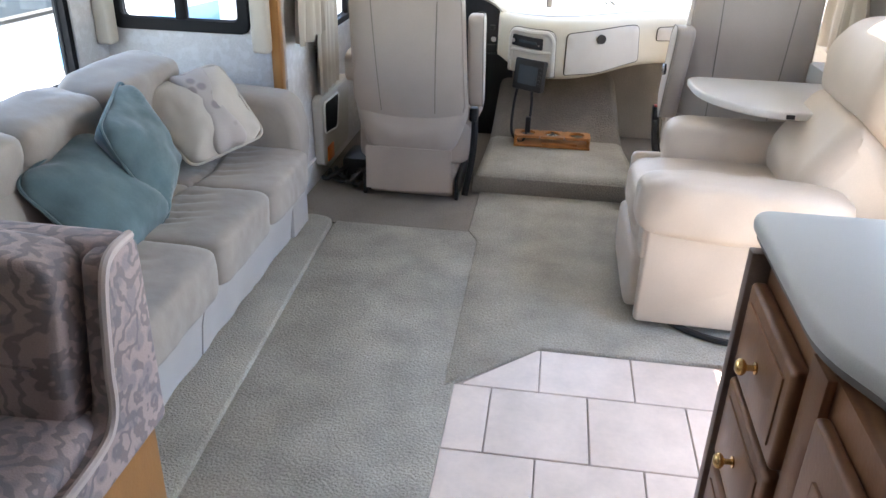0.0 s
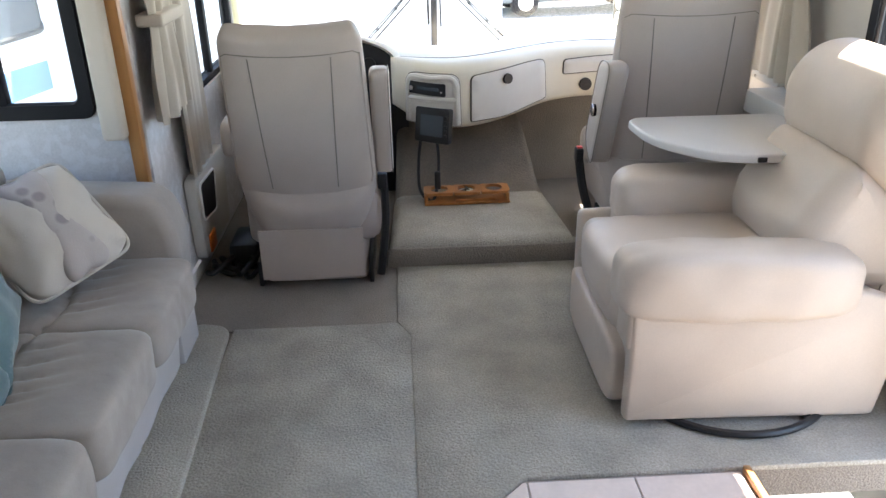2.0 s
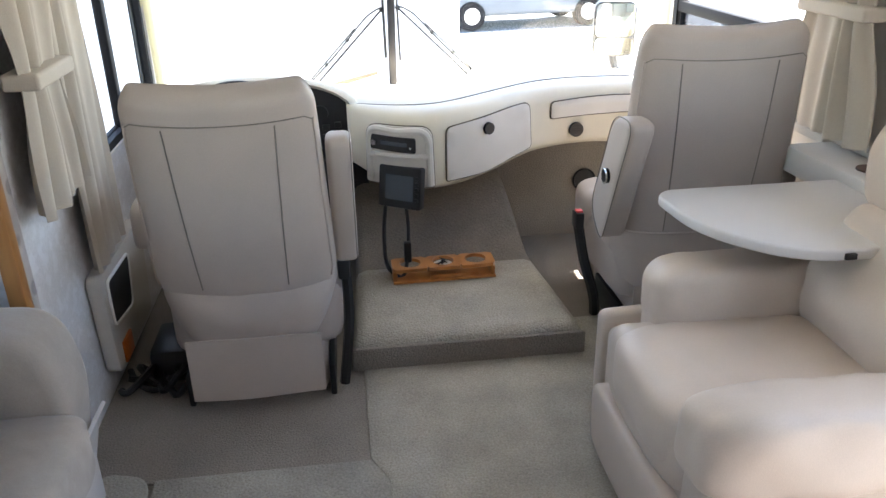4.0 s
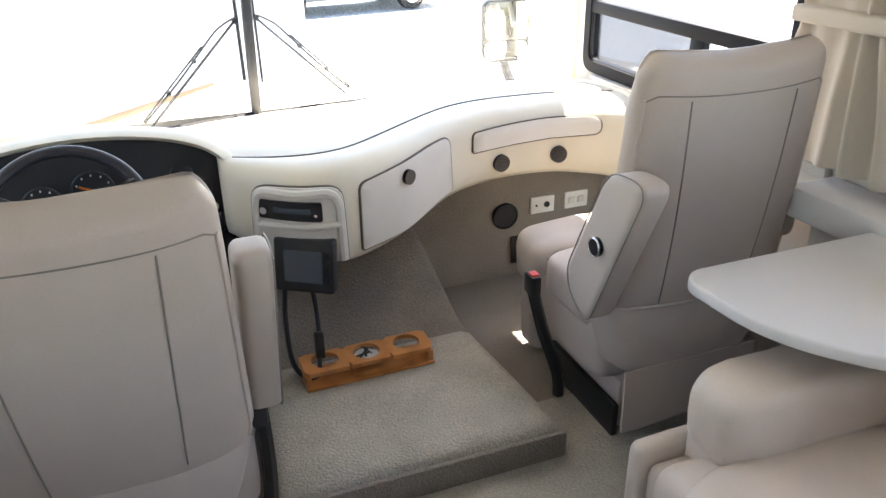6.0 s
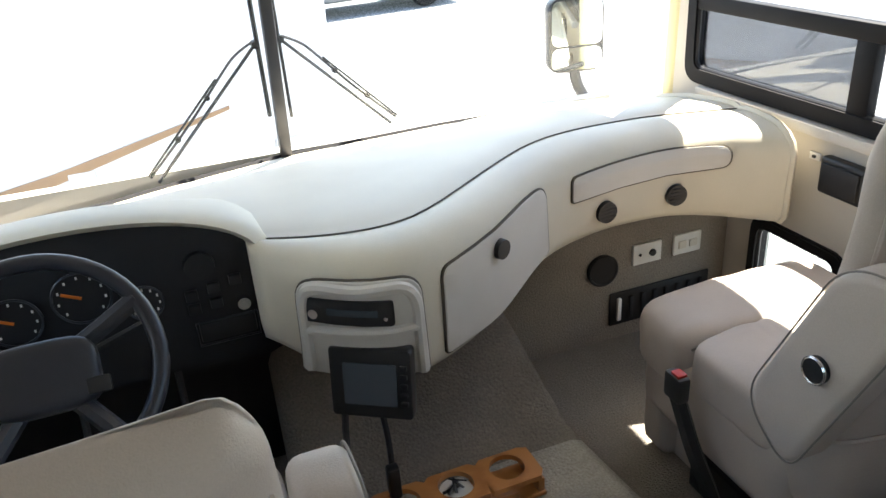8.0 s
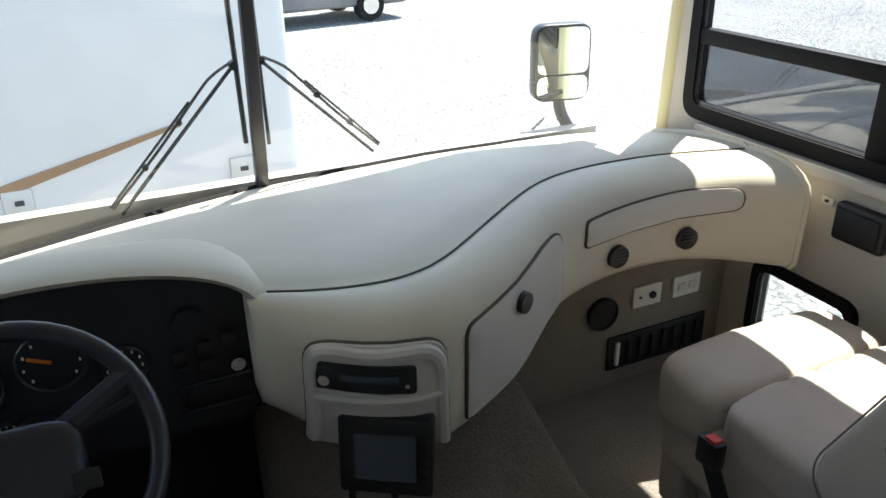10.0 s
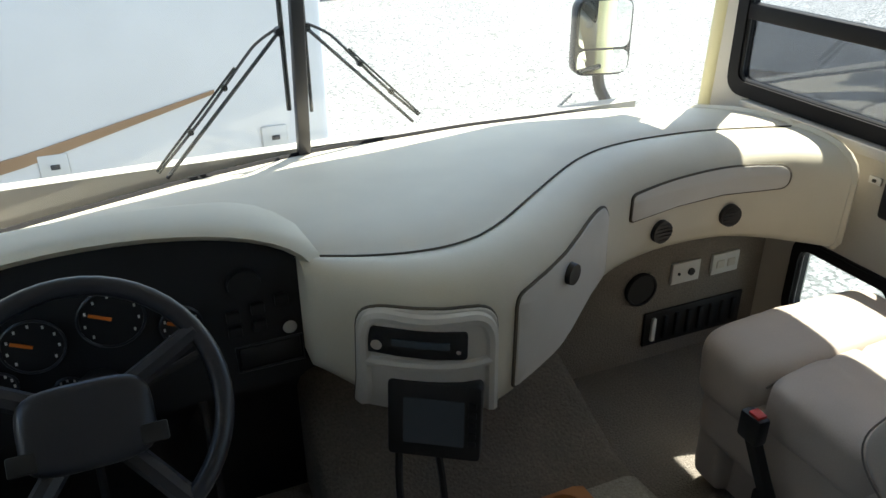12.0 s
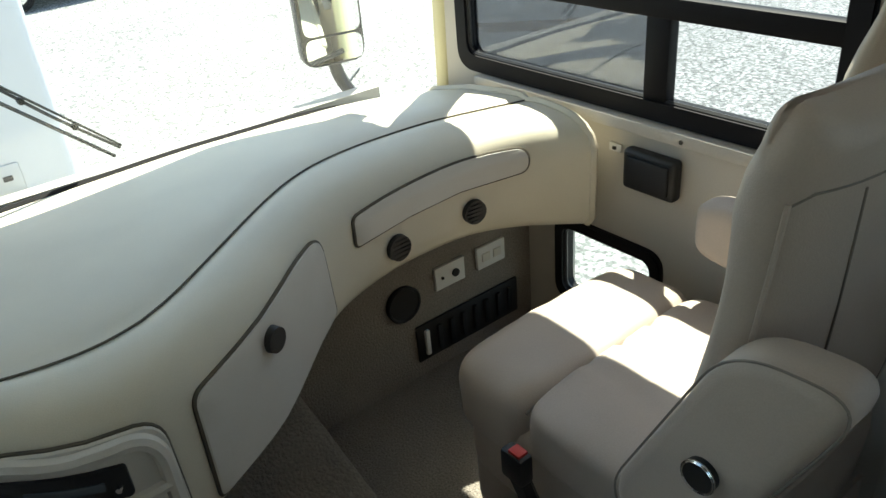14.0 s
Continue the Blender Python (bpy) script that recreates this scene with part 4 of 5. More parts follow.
    # base and cushions
    part("pedestal", box(-0.22, 0.22, 0.02, 0.56, 0.012, 0.20, 0.03), LEATHER, th, "skirted base")
    for x in (-0.245, 0.225):
        part("slide_rail", box(x, x + 0.02, 0.0, 0.40, 0.012, 0.13, 0.005), BLACK, th, "black steel rail")
    part("seat_shell", cushion(0.565, 0.56, 0.22, Matrix.Translation((0, 0.33, 0.285)), 0.22, 12), LEATHER, th)
    part("front_skirt", cushion(0.54, 0.10, 0.36, Matrix.Translation((0, 0.54, 0.20)), 0.25, 10), LEATHER, th, "padded skirt below the thigh roll")
    bm = cushion(0.585, 0.32, 0.15, Matrix.Translation((0, 0.25, 0.408)), 0.3, 26, wrinkle=0.004)
    for v in bm.verts:
        if v.co.z > 0.42:
            v.co.z -= sum(0.010 * math.exp(-((v.co.x - c - 0.08 * (v.co.y - 0.25)) / 0.009) ** 2) for c in (-0.11, 0.0, 0.10))
    part("seat_cushion", bm, LEATHER, th, "pleated seat cushion")
    part("front_roll", cushion(0.60, 0.25, 0.21, Matrix.Translation((0, 0.51, 0.385)), 0.45, 18, wrinkle=0.005, seed=4), LEATHER, th, "rounded thigh roll")
    part("seat_seam", tube([(x, 0.402, 0.466 - 0.03 * (abs(x) / 0.28) ** 4) for x in np.linspace(-0.27, 0.27, 14)], 0.003, 6), PIPING, th)
    # inner armrest folded up, outer one lowered
    sgn = -outer
    ARM = rounded([(-0.245, 0.935), (-0.075, 0.925), (0.105, 0.55), (-0.03, 0.455)], [0.07, 0.07, 0.09, 0.06], 8)
    inner = bx + sgn * (hw - (0.02 if outer > 0 else -0.005))
    m = Matrix.Translation((inner if sgn > 0 else inner - 0.085, 0, 0)) @ YZ
    if outer < 0:
        ARM = rounded([(-0.13, 0.945), (0.0, 0.945), (0.12, 0.50), (0.02, 0.49)], [0.05, 0.05, 0.05, 0.04], 8)
        m = Matrix.Translation((inner, 0, 0)) @ YZ
    deep = 0.085 if outer > 0 else 0.075
    a = part("armrest", prism(ARM, deep, m, 0.02, 4), LEATHER, th, "armrest folded upright", angle=60)
    xf = inner + sgn * (deep - 0.004)
    part("piping", tube([(xf, y, z) for y, z in ARM], 0.002, 6, True), PIPING, a, "piping round the arm pad")
    if outer > 0:
        kn = part("knob", disc(0.026, 0.02, Matrix.Translation((xf + sgn * 0.008, -0.065, 0.715)) @ pose(0, 0, 0, 0, 90)), BLACK, a, "round black recline knob")
        part("knob_rim", tube([(xf + sgn * 0.016, -0.065 + 0.024 * math.cos(t), 0.715 + 0.024 * math.sin(t)) for t in np.linspace(0, 6.283, 20, endpoint=False)], 0.003, 5, True), CHROME, kn, "chrome rim")
    part("armrest", cushion(0.085, 0.42, 0.15, Matrix.Translation((outer * 0.29, 0.20, 0.655)), 0.4, 12), LEATHER, th, "lowered outer armrest")
    return th


front_seat("greige leather captain's seat beside the tray table, inner armrest folded up", 1, 0.288, 7, -0.035, 0.09, 0.79).matrix_basis = pose(1.165, 4.01, 0.0)
front_seat("greige leather captain's seat behind the steering wheel, flap hanging", -1, 0.268, 14.5, 0.0, 0.075, 0.74).matrix_basis = pose(-0.402, 3.86, 0.0)
belt = thing("belt_buckle", "black seat belt buckle with a red button on its strap", "seat belt")
part("buckle", box(0.80, 0.835, 4.33, 4.39, 0.36, 0.43, 0.008), BLACK, belt)
part("button", box(0.805, 0.83, 4.34, 4.37, 0.428, 0.436, 0.002), RED, belt)
part("strap", tube(curve_pts([(0.82, 4.36, 0.37), (0.83, 4.30, 0.25), (0.86, 4.25, 0.12), (0.87, 4.25, 0.03)], 5), 0.02, 6), BLACK, belt)
belt2 = thing("belt_strap", "black seat belt strap beside the driver seat base", "seat belt")
part("strap", tube(curve_pts([(-0.10, 3.98, 0.46), (-0.10, 3.95, 0.25), (-0.13, 3.90, 0.03)], 5), 0.018, 6), BLACK, belt2)
part("buckle", box(-0.125, -0.085, 3.95, 4.0, 0.40, 0.47, 0.008), BLACK, belt2)

# ---- tray and console ----
tray = thing("tray_table", "off-white laminate swing tray with rounded corners", "tray table")
part("top", prism(rounded([(0.83, 3.66), (0.845, 3.42), (1.02, 3.20), (1.42, 3.20), (1.42, 3.70), (0.87, 3.70)], [0.05, 0.12, 0.16, 0.03, 0.02, 0.04], 8), 0.032, Matrix.Translation((0, 0, 0.715)), 0.008, 3), LAMINATE, tray)
part("support", box(1.30, 1.57, 3.40, 3.62, 0.66, 0.714, 0.006), LAMINATE, tray)
part("latch", box(1.13, 1.16, 3.192, 3.202, 0.722, 0.738, 0.002), BLACK, tray)
con = thing("side_console", "off-white side console with a dark round cup hole", "console")
part("body", prism(rounded([(1.43, 3.38), (1.575, 3.38), (1.575, 3.98), (1.40, 3.98)], [0.03, 0.005, 0.005, 0.03]), 0.09, Matrix.Translation((0, 0, 0.69)), 0.008), LAMINATE, con)
part("cup_hole", disc(0.042, 0.008, pose(1.505, 3.67, 0.781), 28), mat("cup_hole_lining", (0.10, 0.06, 0.05), 0.5), con, "dark lined cup hole")
part("leg_panel", box(1.50, 1.575, 3.40, 3.96, 0.02, 0.69, 0.004), WALLP, con)

# ---- recliner ----
rec = thing("recliner", "cream leather swivel recliner with padded arms, closed", "recliner", (0.045, 0, 0))
part("body", box(0.60, 1.36, 2.82, 3.50, 0.06, 0.42, 0.03, 3), LEATHER2, rec)
part("seat_cushion", cushion(0.62, 0.46, 0.20, Matrix.Translation((0.86, 3.16, 0.40)), 0.4, 12, wrinkle=0.004), LEATHER2, rec)
part("seat_nose", cushion(0.18, 0.56, 0.24, Matrix.Translation((0.655, 3.19, 0.36)), 0.55, 12, wrinkle=0.003, seed=3), LEATHER2, rec)
part("footrest", cushion(0.10, 0.62, 0.22, Matrix.Translation((0.60, 3.16, 0.155)), 0.3, 10), LEATHER2, rec, "padded footrest panel")
SIDE = rounded([(0.585, 0.05), (1.37, 0.03), (1.425, 0.40), (1.28, 0.47), (0.585, 0.45)], [0.02, 0.02, 0.06, 0.05, 0.03])
part("side_panel", prism(SIDE, 0.05, Matrix.Translation((0, 2.768, 0)) @ XZ, 0.016, 3), LEATHER2, rec, angle=60)
part("side_panel", prism(SIDE, 0.045, Matrix.Translation((0, 3.50, 0)) @ XZ, 0.016, 3), LEATHER2, rec, angle=60)
for y, s in ((2.835, 1), (3.44, 2)):
    part("armrest", cushion(0.72 if s == 1 else 0.62, 0.19, 0.22, Matrix.Translation((0.90 if s == 1 else 1.0, y, 0.492 + 0.03 * (s - 1))) @ pose(0, 0, 0, 0, 2, 0), 0.46, 18, wrinkle=0.008, seed=s), LEATHER2, rec, "pillowed arm")
    part("arm_front", box(0.575 if s == 1 else 0.70, 0.60 if s == 1 else 0.76, y - 0.06, y + 0.06, 0.30, 0.575, 0.012, 3), LEATHER2, rec)


def soft_slab(outline, y0, y1, seed):
    """A padded slab with a soft outline across x and z, from y0 to y1."""
    bm = prism(outline, y1 - y0, Matrix.Translation((0, y0, 0)) @ XZ, 0.085, 7)
    bmesh.ops.triangulate(bm, faces=[f for f in bm.faces if len(f.verts) > 4])
    for v in bm.verts:
        v.co += Vector((1, 0.5, 0.6)) * 0.006 * noise.noise(v.co * 9 + Vector((seed, 0, 0)))
    return bm


LOW = rounded([(1.12, 0.41), (1.07, 0.58), (1.235, 0.83), (1.35, 0.73), (1.48, 0.56), (1.47, 0.40)], [0.05, 0.08, 0.07, 0.05, 0.04, 0.04], 7)
HEAD = rounded([(1.235, 0.80), (1.22, 0.96), (1.31, 1.075), (1.46, 1.085), (1.52, 0.97), (1.50, 0.56), (1.46, 0.55), (1.37, 0.67)], [0.05, 0.09, 0.10, 0.10, 0.10, 0.04, 0.04, 0.1], 7)
part("back_lower", soft_slab(LOW, 2.865, 3.42, 7), LEATHER2, rec, "padded lower back", angle=75)
part("back_upper", soft_slab(HEAD, 2.85, 3.435, 8), LEATHER2, rec, "bulging headrest cushion", angle=75)
part("back_shell", prism(rounded([(1.34, 0.30), (1.46, 0.30), (1.525, 0.95), (1.45, 1.0)], 0.04), 0.50, Matrix.Translation((0, 2.90, 0)) @ XZ, 0.03, 3), LEATHER2, rec, angle=60)
part("base_ring", tube([(0.98 + 0.34 * math.cos(t), 3.04 + 0.34 * math.sin(t), 0.034) for t in np.linspace(0, 6.283, 40, endpoint=False)], 0.013, 8, True), BLACK, rec, "black steel ring base")
for a in (35, 125, 215, 305):
    part("base_strut", tube([(0.98, 3.04, 0.05), (0.98 + 0.34 * math.cos(radians(a)), 3.04 + 0.34 * math.sin(radians(a)), 0.034)], 0.012, 6), BLACK, rec)

# ---- sofa ----
def sofa_cushion(yc, w, seed):
    """A flat-topped seat cushion with a long seam and short pleats pressed into it."""
    bm = cushion(0.60, w * 1.01, 0.17, Matrix.Translation((-1.01, yc, 0.375)), 0.22, 40, sag=0.05, wrinkle=0.004, seed=seed)
    for v in bm.verts:
        if v.co.z > 0.38:
            x, y = v.co.x, v.co.y - yc
            d = 0.016 * math.exp(-((x + 1.03 + 0.015 * math.sin(y * 14)) / 0.012) ** 2)
            for k in range(-2, 3):
                c = k * 0.06 + 0.02 * math.sin(seed + k)
                reach = math.exp(-((x + 0.97 + 0.02 * math.sin(k + seed)) / 0.07) ** 2)
                d += 0.010 * reach * math.exp(-((y - c - 0.25 * (x + 1.03)) / 0.012) ** 2)
            v.co.z -= d
    return bm


sofa = thing("sofa", "greige velour sofa with three tufted seat cushions and a pale skirt", "sofa")
SY = [3.24, 2.77, 2.30, 1.75]
RY = [3.20, 2.62, 2.20, 1.76]
part("base", box(-1.60, -0.86, 1.72, 3.42, 0.02, 0.30, 0.01), SKIRT, sofa)
for i in range(3):
    y0, y1 = SY[i + 1], SY[i] + (0.20 if i == 0 else 0)
    bm = bmesh.new()
    n = 10
    rows = []
    for k in range(n + 1):
        y = y0 + 0.004 + (y1 - y0 - 0.008) * k / n
        flare = 0.012 * math.sin(k * 1.3 + i)
        rows.append([bm.verts.new((x + flare * (0.4 - z), y, z)) for x, z in ((-0.835, 0.035), (-0.82, 0.16), (-0.785, 0.30), (-0.76, 0.345))])
    for a, b in zip(rows, rows[1:]):
        for k in range(3):
            bm.faces.new((a[k], b[k], b[k + 1], a[k + 1]))
    solid_sheet(bm, 0.01)
    part("skirt", bm, SKIRT, sofa, "pale hanging skirt panel")
    if i:
        part("skirt_slit", box(-0.832, -0.822, SY[i] - 0.012, SY[i] + 0.012, 0.06, 0.20, 0.004), BLACK, sofa, "dark slit between skirt panels").rotation_euler = (0, 0, 0)
    yc, w = (SY[i] + SY[i + 1]) / 2, SY[i] - SY[i + 1]
    part("seat_cushion", sofa_cushion(yc, w, i * 5), SOFA, sofa, "plump tufted seat cushion")
    rc, rw = (RY[i] + RY[i + 1]) / 2, RY[i] - RY[i + 1]
    part("back_cushion", cushion(0.26, w * 1.0, 0.38, Matrix.Translation((-1.33, yc, 0.55)) @ pose(0, 0, 0, 0, -14), 0.4, 12, wrinkle=0.008, seed=i * 3 + 20), SOFA, sofa)
    part("back_roll", cushion(0.23, rw * 1.03, 0.22, Matrix.Translation((-1.33, rc, 0.735)) @ pose(0, 0, 0, 0, 12), 0.42, 20, wrinkle=0.007, seed=i * 3 + 40), SOFA, sofa, "rolled pillow top of the back")
part("back_frame", box(-1.62, -1.42, 1.72, 3.42, 0.30, 0.62, 0.03, 3), SOFA, sofa)
part("armrest", prism(rounded([(-1.55, 0.30), (-0.78, 0.30), (-0.755, 0.50), (-0.80, 0.66), (-1.55, 0.70)], [0.01, 0.02, 0.1, 0.15, 0.02], 8), 0.19, Matrix.Translation((0, 3.225, 0)) @ XZ, 0.04, 4), SOFA, sofa, "rounded sofa arm", angle=60)
part("arm_skirt", box(-0.845, -0.80, 3.225, 3.43, 0.035, 0.31, 0.012), SKIRT, sofa)


def pillow(label, size, m, material, seed):
    th = tagged(place(new("pillow"), m), label, "pillow", "sofa pillows")
    b = part("cover", cushion(size, size, 0.17, None, 0.42, 18, wrinkle=0.012, seed=seed, pinch=0.8), material, th)
    r = size / 2 * 0.99
    part("welt", tube([(x * 1.06, y * 1.06, 0) for x, y in fine(rounded([(-r, -r), (r, -r), (r, r), (-r, r)], 0.05), 2)], 0.006, 6, True), material, th)
    return th


def leaning(c, u, v):
    """A pose from a centre and two edge directions."""
    u = Vector(u).normalized()
    w = u.cross(Vector(v)).normalized()
    m = Matrix((u, w.cross(u), w)).transposed().to_4x4()
    m.translation = c
    return m


pillow("teal velvet pillow lying askew on the sofa seat", 0.36, leaning((-1.10, 2.31, 0.575), (0.22, 0.03, -0.24), (0.02, 0.36, 0.02)), TEAL, 1)
pillow("teal velvet pillow leaning upright on a corner", 0.36, leaning((-1.09, 2.58, 0.645), (0.12, 0.10, -0.36), (-0.30, 0.95, 0.16)), TEAL, 9)
pp = pillow("cream pillow with a printed floral band, leaning on the arm", 0.335, leaning((-1.07, 3.04, 0.64), (0.17, 0.25, 0.05), (-0.19, 0.10, 0.23)), PILLOW, 5)
part("printed_band", cushion(0.15, 0.335, 0.178, Matrix.Translation((0.01, 0, 0)), 0.35, 14, wrinkle=0.004, seed=5, pinch=0.5), BORDER, pp, "printed floral band")

# ---- dinette bench ----
bench = thing("dinette_bench", "mauve and grey printed dinette bench on an oak base", "bench")
part("back_cushion", cushion(0.96, 0.17, 0.46, Matrix.Translation((-1.14, 1.50, 0.60)) @ pose(0, 0, 0, -6), 0.22, 16, wrinkle=0.004), PRINT, bench)
part("back_panel", box(-1.66, -0.605, 1.555, 1.665, 0.34, 0.815, 0.03, 3), PRINT, bench)
part("seat_cushion", cushion(1.02, 0.72, 0.17, Matrix.Translation((-1.13, 1.16, 0.40)), 0.25, 16, wrinkle=0.004, seed=3), PRINT, bench)
part("side_pad", prism(rounded([(0.80, 0.32), (1.655, 0.32), (1.655, 0.81), (1.52, 0.81), (1.46, 0.47), (1.36, 0.42), (0.80, 0.42)], [0.01, 0.02, 0.04, 0.03, 0.04, 0.04, 0.01]), 0.055, Matrix.Translation((-0.648, 0, 0)) @ YZ, 0.012, 3), PRINT, bench, "printed side pad", angle=60)
part("piping", tube(curve_pts([(-0.60, 1.635, 0.812), (-0.595, 1.52, 0.79), (-0.592, 1.47, 0.60), (-0.592, 1.45, 0.47), (-0.592, 1.36, 0.425), (-0.592, 1.1, 0.42), (-0.592, 0.80, 0.42)], 8), 0.011, 8), mat("mauve_piping", (0.55, 0.46, 0.44), 0.7), bench, "pale mauve piping")
part("tuft_seam", tube([(x, 1.415, 0.60) for x in np.linspace(-1.58, -0.72, 16)], 0.005, 6), PRINT, bench)
part("base", box(-1.66, -0.615, 0.82, 1.63, 0.012, 0.335, 0.004), OAK, bench, "honey oak base panel")

# ---- kitchen cabinet ----
cab = thing("kitchen_cabinet", "brown wooden base cabinet with three drawers and a door", "cabinet", (0.045, -0.05, 0))
part("carcass", box(0.665, 1.505, -1.15, 1.71, 0.10, 0.875), CABINET, cab, smooth=False)
part("end_panel", box(0.625, 1.505, 1.712, 1.742, 0.02, 0.878, 0.004), mat("end_panel_laminate", (0.17, 0.12, 0.10), 0.45, var=0.06, grain=0.08), cab, "dull brown end panel")
part("toe_kick", box(0.72, 1.50, -1.15, 1.70, 0.01, 0.10), BLACK, cab, smooth=False)
part("face_frame", box(0.648, 0.664, 1.30, 1.375, 0.10, 0.875, 0.003), CABINET, cab)
for z0, z1 in ((0.625, 0.825), (0.405, 0.605), (0.185, 0.385)):
    d = part("drawer_front", box(0.632, 0.664, 1.385, 1.70, z0, z1, 0.01, 3), CABINET, cab)
    part("drawer_panel", box(0.628, 0.634, 1.415, 1.67, z0 + 0.03, z1 - 0.03, 0.003), CABINET, d)
    bm = bmesh.new()
    bmesh.ops.create_uvsphere(bm, u_segments=14, v_segments=10, radius=0.016, matrix=Matrix.Translation((0.600, 1.545, (z0 + z1) / 2)) @ Matrix.Diagonal((0.7, 1, 1, 1)))
    tube([(0.632, 1.545, (z0 + z1) / 2), (0.60, 1.545, (z0 + z1) / 2)], 0.006, 8, bm=bm)
    disc(0.012, 0.004, Matrix.Translation((0.627, 1.545, (z0 + z1) / 2)) @ pose(0, 0, 0, 0, 90), 12, bm)
    part("knob", bm, BRASS, d, "brass knob")
for y0, y1 in ((0.92, 1.29), (0.50, 0.88)):
    d = part("door", box(0.640, 0.664, y0, y1, 0.14, 0.82, 0.008, 3), CABINET, cab)
    part("door_panel", box(0.634, 0.642, y0 + 0.06, y1 - 0.06, 0.21, 0.75, 0.006), CABINET, d)
top = thing("countertop", "grey laminate countertop with a rounded corner over the cabinet", "countertop")
part("edge_strip", prism(rounded([(0.765, -1.27), (1.57, -1.27), (1.57, 1.758), (0.69, 1.758), (0.69, 1.29), (0.765, 1.15)], [0.01, 0.01, 0.01, 0.04, 0.06, 0.06], 8), 0.016, Matrix.Translation((0, 0, 0.8795)), 0.003), mat("dark_edge_laminate", (0.16, 0.15, 0.145), 0.5), top, "dark strip under the slab")
part("slab", prism(rounded([(0.755, -1.28), (1.575, -1.28), (1.575, 1.77), (0.68, 1.77), (0.68, 1.29), (0.755, 1.15)], [0.01, 0.01, 0.01, 0.05, 0.06, 0.06], 8), 0.034, Matrix.Translation((0, 0, 0.894)), 0.012, 3), COUNTER, top)
tagged(part("threshold", box(0.925, 0.945, 2.30, 2.575, 0.006, 0.03, 0.003), OAK), "thin oak threshold strip by the tiles", "trim", kind="structure")

# ---- curtains and trim ----
def curtain(name, label, x, y0, y1, z0, z1, amp, waves, taper=0.0, tie=None, material=CURTAIN):
    """A hanging cloth with folds, drawn in at a tie."""
    th = thing(name, label, "curtain")
    bm = bmesh.new()
    rows = []
    nz, ny = 22, 60
    for j in range(nz + 1):
        z = z0 + (z1 - z0) * j / nz
        pull = 1.0
        if tie:
            pull = 1 - 0.3 * math.exp(-((z - tie) / 0.16) ** 2)
        row = []
        for k in range(ny + 1):
            s = k / ny
            y = (y0 + y1) / 2 + (y1 - y0) * (s - 0.5) * pull
            a = amp * (0.6 + 0.4 * math.sin(s * 7)) * (1.0 if not tie else 0.5 + 0.5 * min(1, abs(z - tie) / 0.2))
            row.append(bm.verts.new((x + a * math.sin(s * waves * 2 * math.pi + 0.6 * math.sin(z * 3)), y + 0.01 * math.sin(z * 5 + s * 9), z)))
        rows.append(row)
    for a, b in zip(rows, rows[1:]):
        for k in range(ny):
            bm.faces.new((a[k], a[k + 1], b[k + 1], b[k]))
    solid_sheet(bm, 0.004)
    part("cloth", bm, material, th, angle=80)
    if tie:
        c = (y0 + y1) / 2
        part("tie", box(x - amp - 0.012, x + amp + 0.012, c - (y1 - y0) * 0.38, c + (y1 - y0) * 0.38, tie - 0.022, tie + 0.022, 0.01, 3), material, th, "cloth tie-back")
    return th


curtain("curtain", "beige pleated curtain tied back beside the passenger window", 1.50, 3.72, 4.19, 0.82, 1.95, 0.03, 5, tie=1.22)
curtain("curtain", "beige pleated curtain tied back behind the driver", -0.86, 3.60, 3.98, 0.80, 1.95, 0.035, 4, tie=1.15)
curtain("curtain", "lower beige curtain hanging beside the driver seat", -0.885, 3.95, 4.30, 0.48, 1.95, 0.02, 4)
for x0, x1, y0, y1, z0, label in ((-1.00, -0.925, 3.40, 3.475, 0.80, "beige padded valance strip beside the slide window"), (-1.70, -1.63, 3.40, 3.475, 0.80, "beige padded valance strip in the slide corner")):
    th = thing("valance", label, "valance", group="window valances")
    part("pad", box(x0, x1, y0, y1, z0, 1.95, 0.015, 3), CURTAIN, th)
tagged(part("trim_oak", box(-0.932, -0.888, 3.445, 3.487, 0.36, 2.01, 0.006), OAK), "honey oak upright trim at the slide-out corner", "trim", kind="structure")
tagged(part("trim_border", box(-0.93, -0.905, 3.492, 3.56, 0.02, 2.01, 0.003), BORDER), "printed border strip behind the oak trim", "trim", kind="structure")
tagged(part("corner_wall", box(-0.992, -0.935, 3.47, 3.488, 0.0, 2.01), PAPER, smooth=False), "papered return beside the oak trim", "wall", kind="structure")

# driver's side pocket, reflector, cables
pk = thing("side_pocket", "beige moulded side pocket with a white rim by the driver", "pocket")
part("body", prism(rounded([(3.96, 0.10), (4.45, 0.10), (4.50, 0.47), (3.94, 0.47)], 0.04), 0.05, Matrix.Translation((-0.925, 0, 0)) @ YZ, 0.01), WALLP, pk)
part("opening", prism(rounded([(3.99, 0.28), (4.20, 0.25), (4.25, 0.42), (3.99, 0.43)], 0.03), 0.004, Matrix.Translation((-0.8745, 0, 0)) @ YZ), BLACK, pk, "dark pocket opening")
part("rim", tube([(-0.872, y, z) for y, z in fine(rounded([(3.985, 0.275), (4.205, 0.245), (4.255, 0.425), (3.985, 0.435)], 0.03), 2)], 0.006, 6, True), WHITEP, pk, "white rim")
rf = thing("reflector", "orange reflector low on the side pocket", "reflector")
part("lens", box(-0.876, -0.866, 4.02, 4.12, 0.11, 0.19, 0.004), ORANGE, rf)
cb = thing("cables", "tangle of black cables on the floor by the driver seat", "cable")
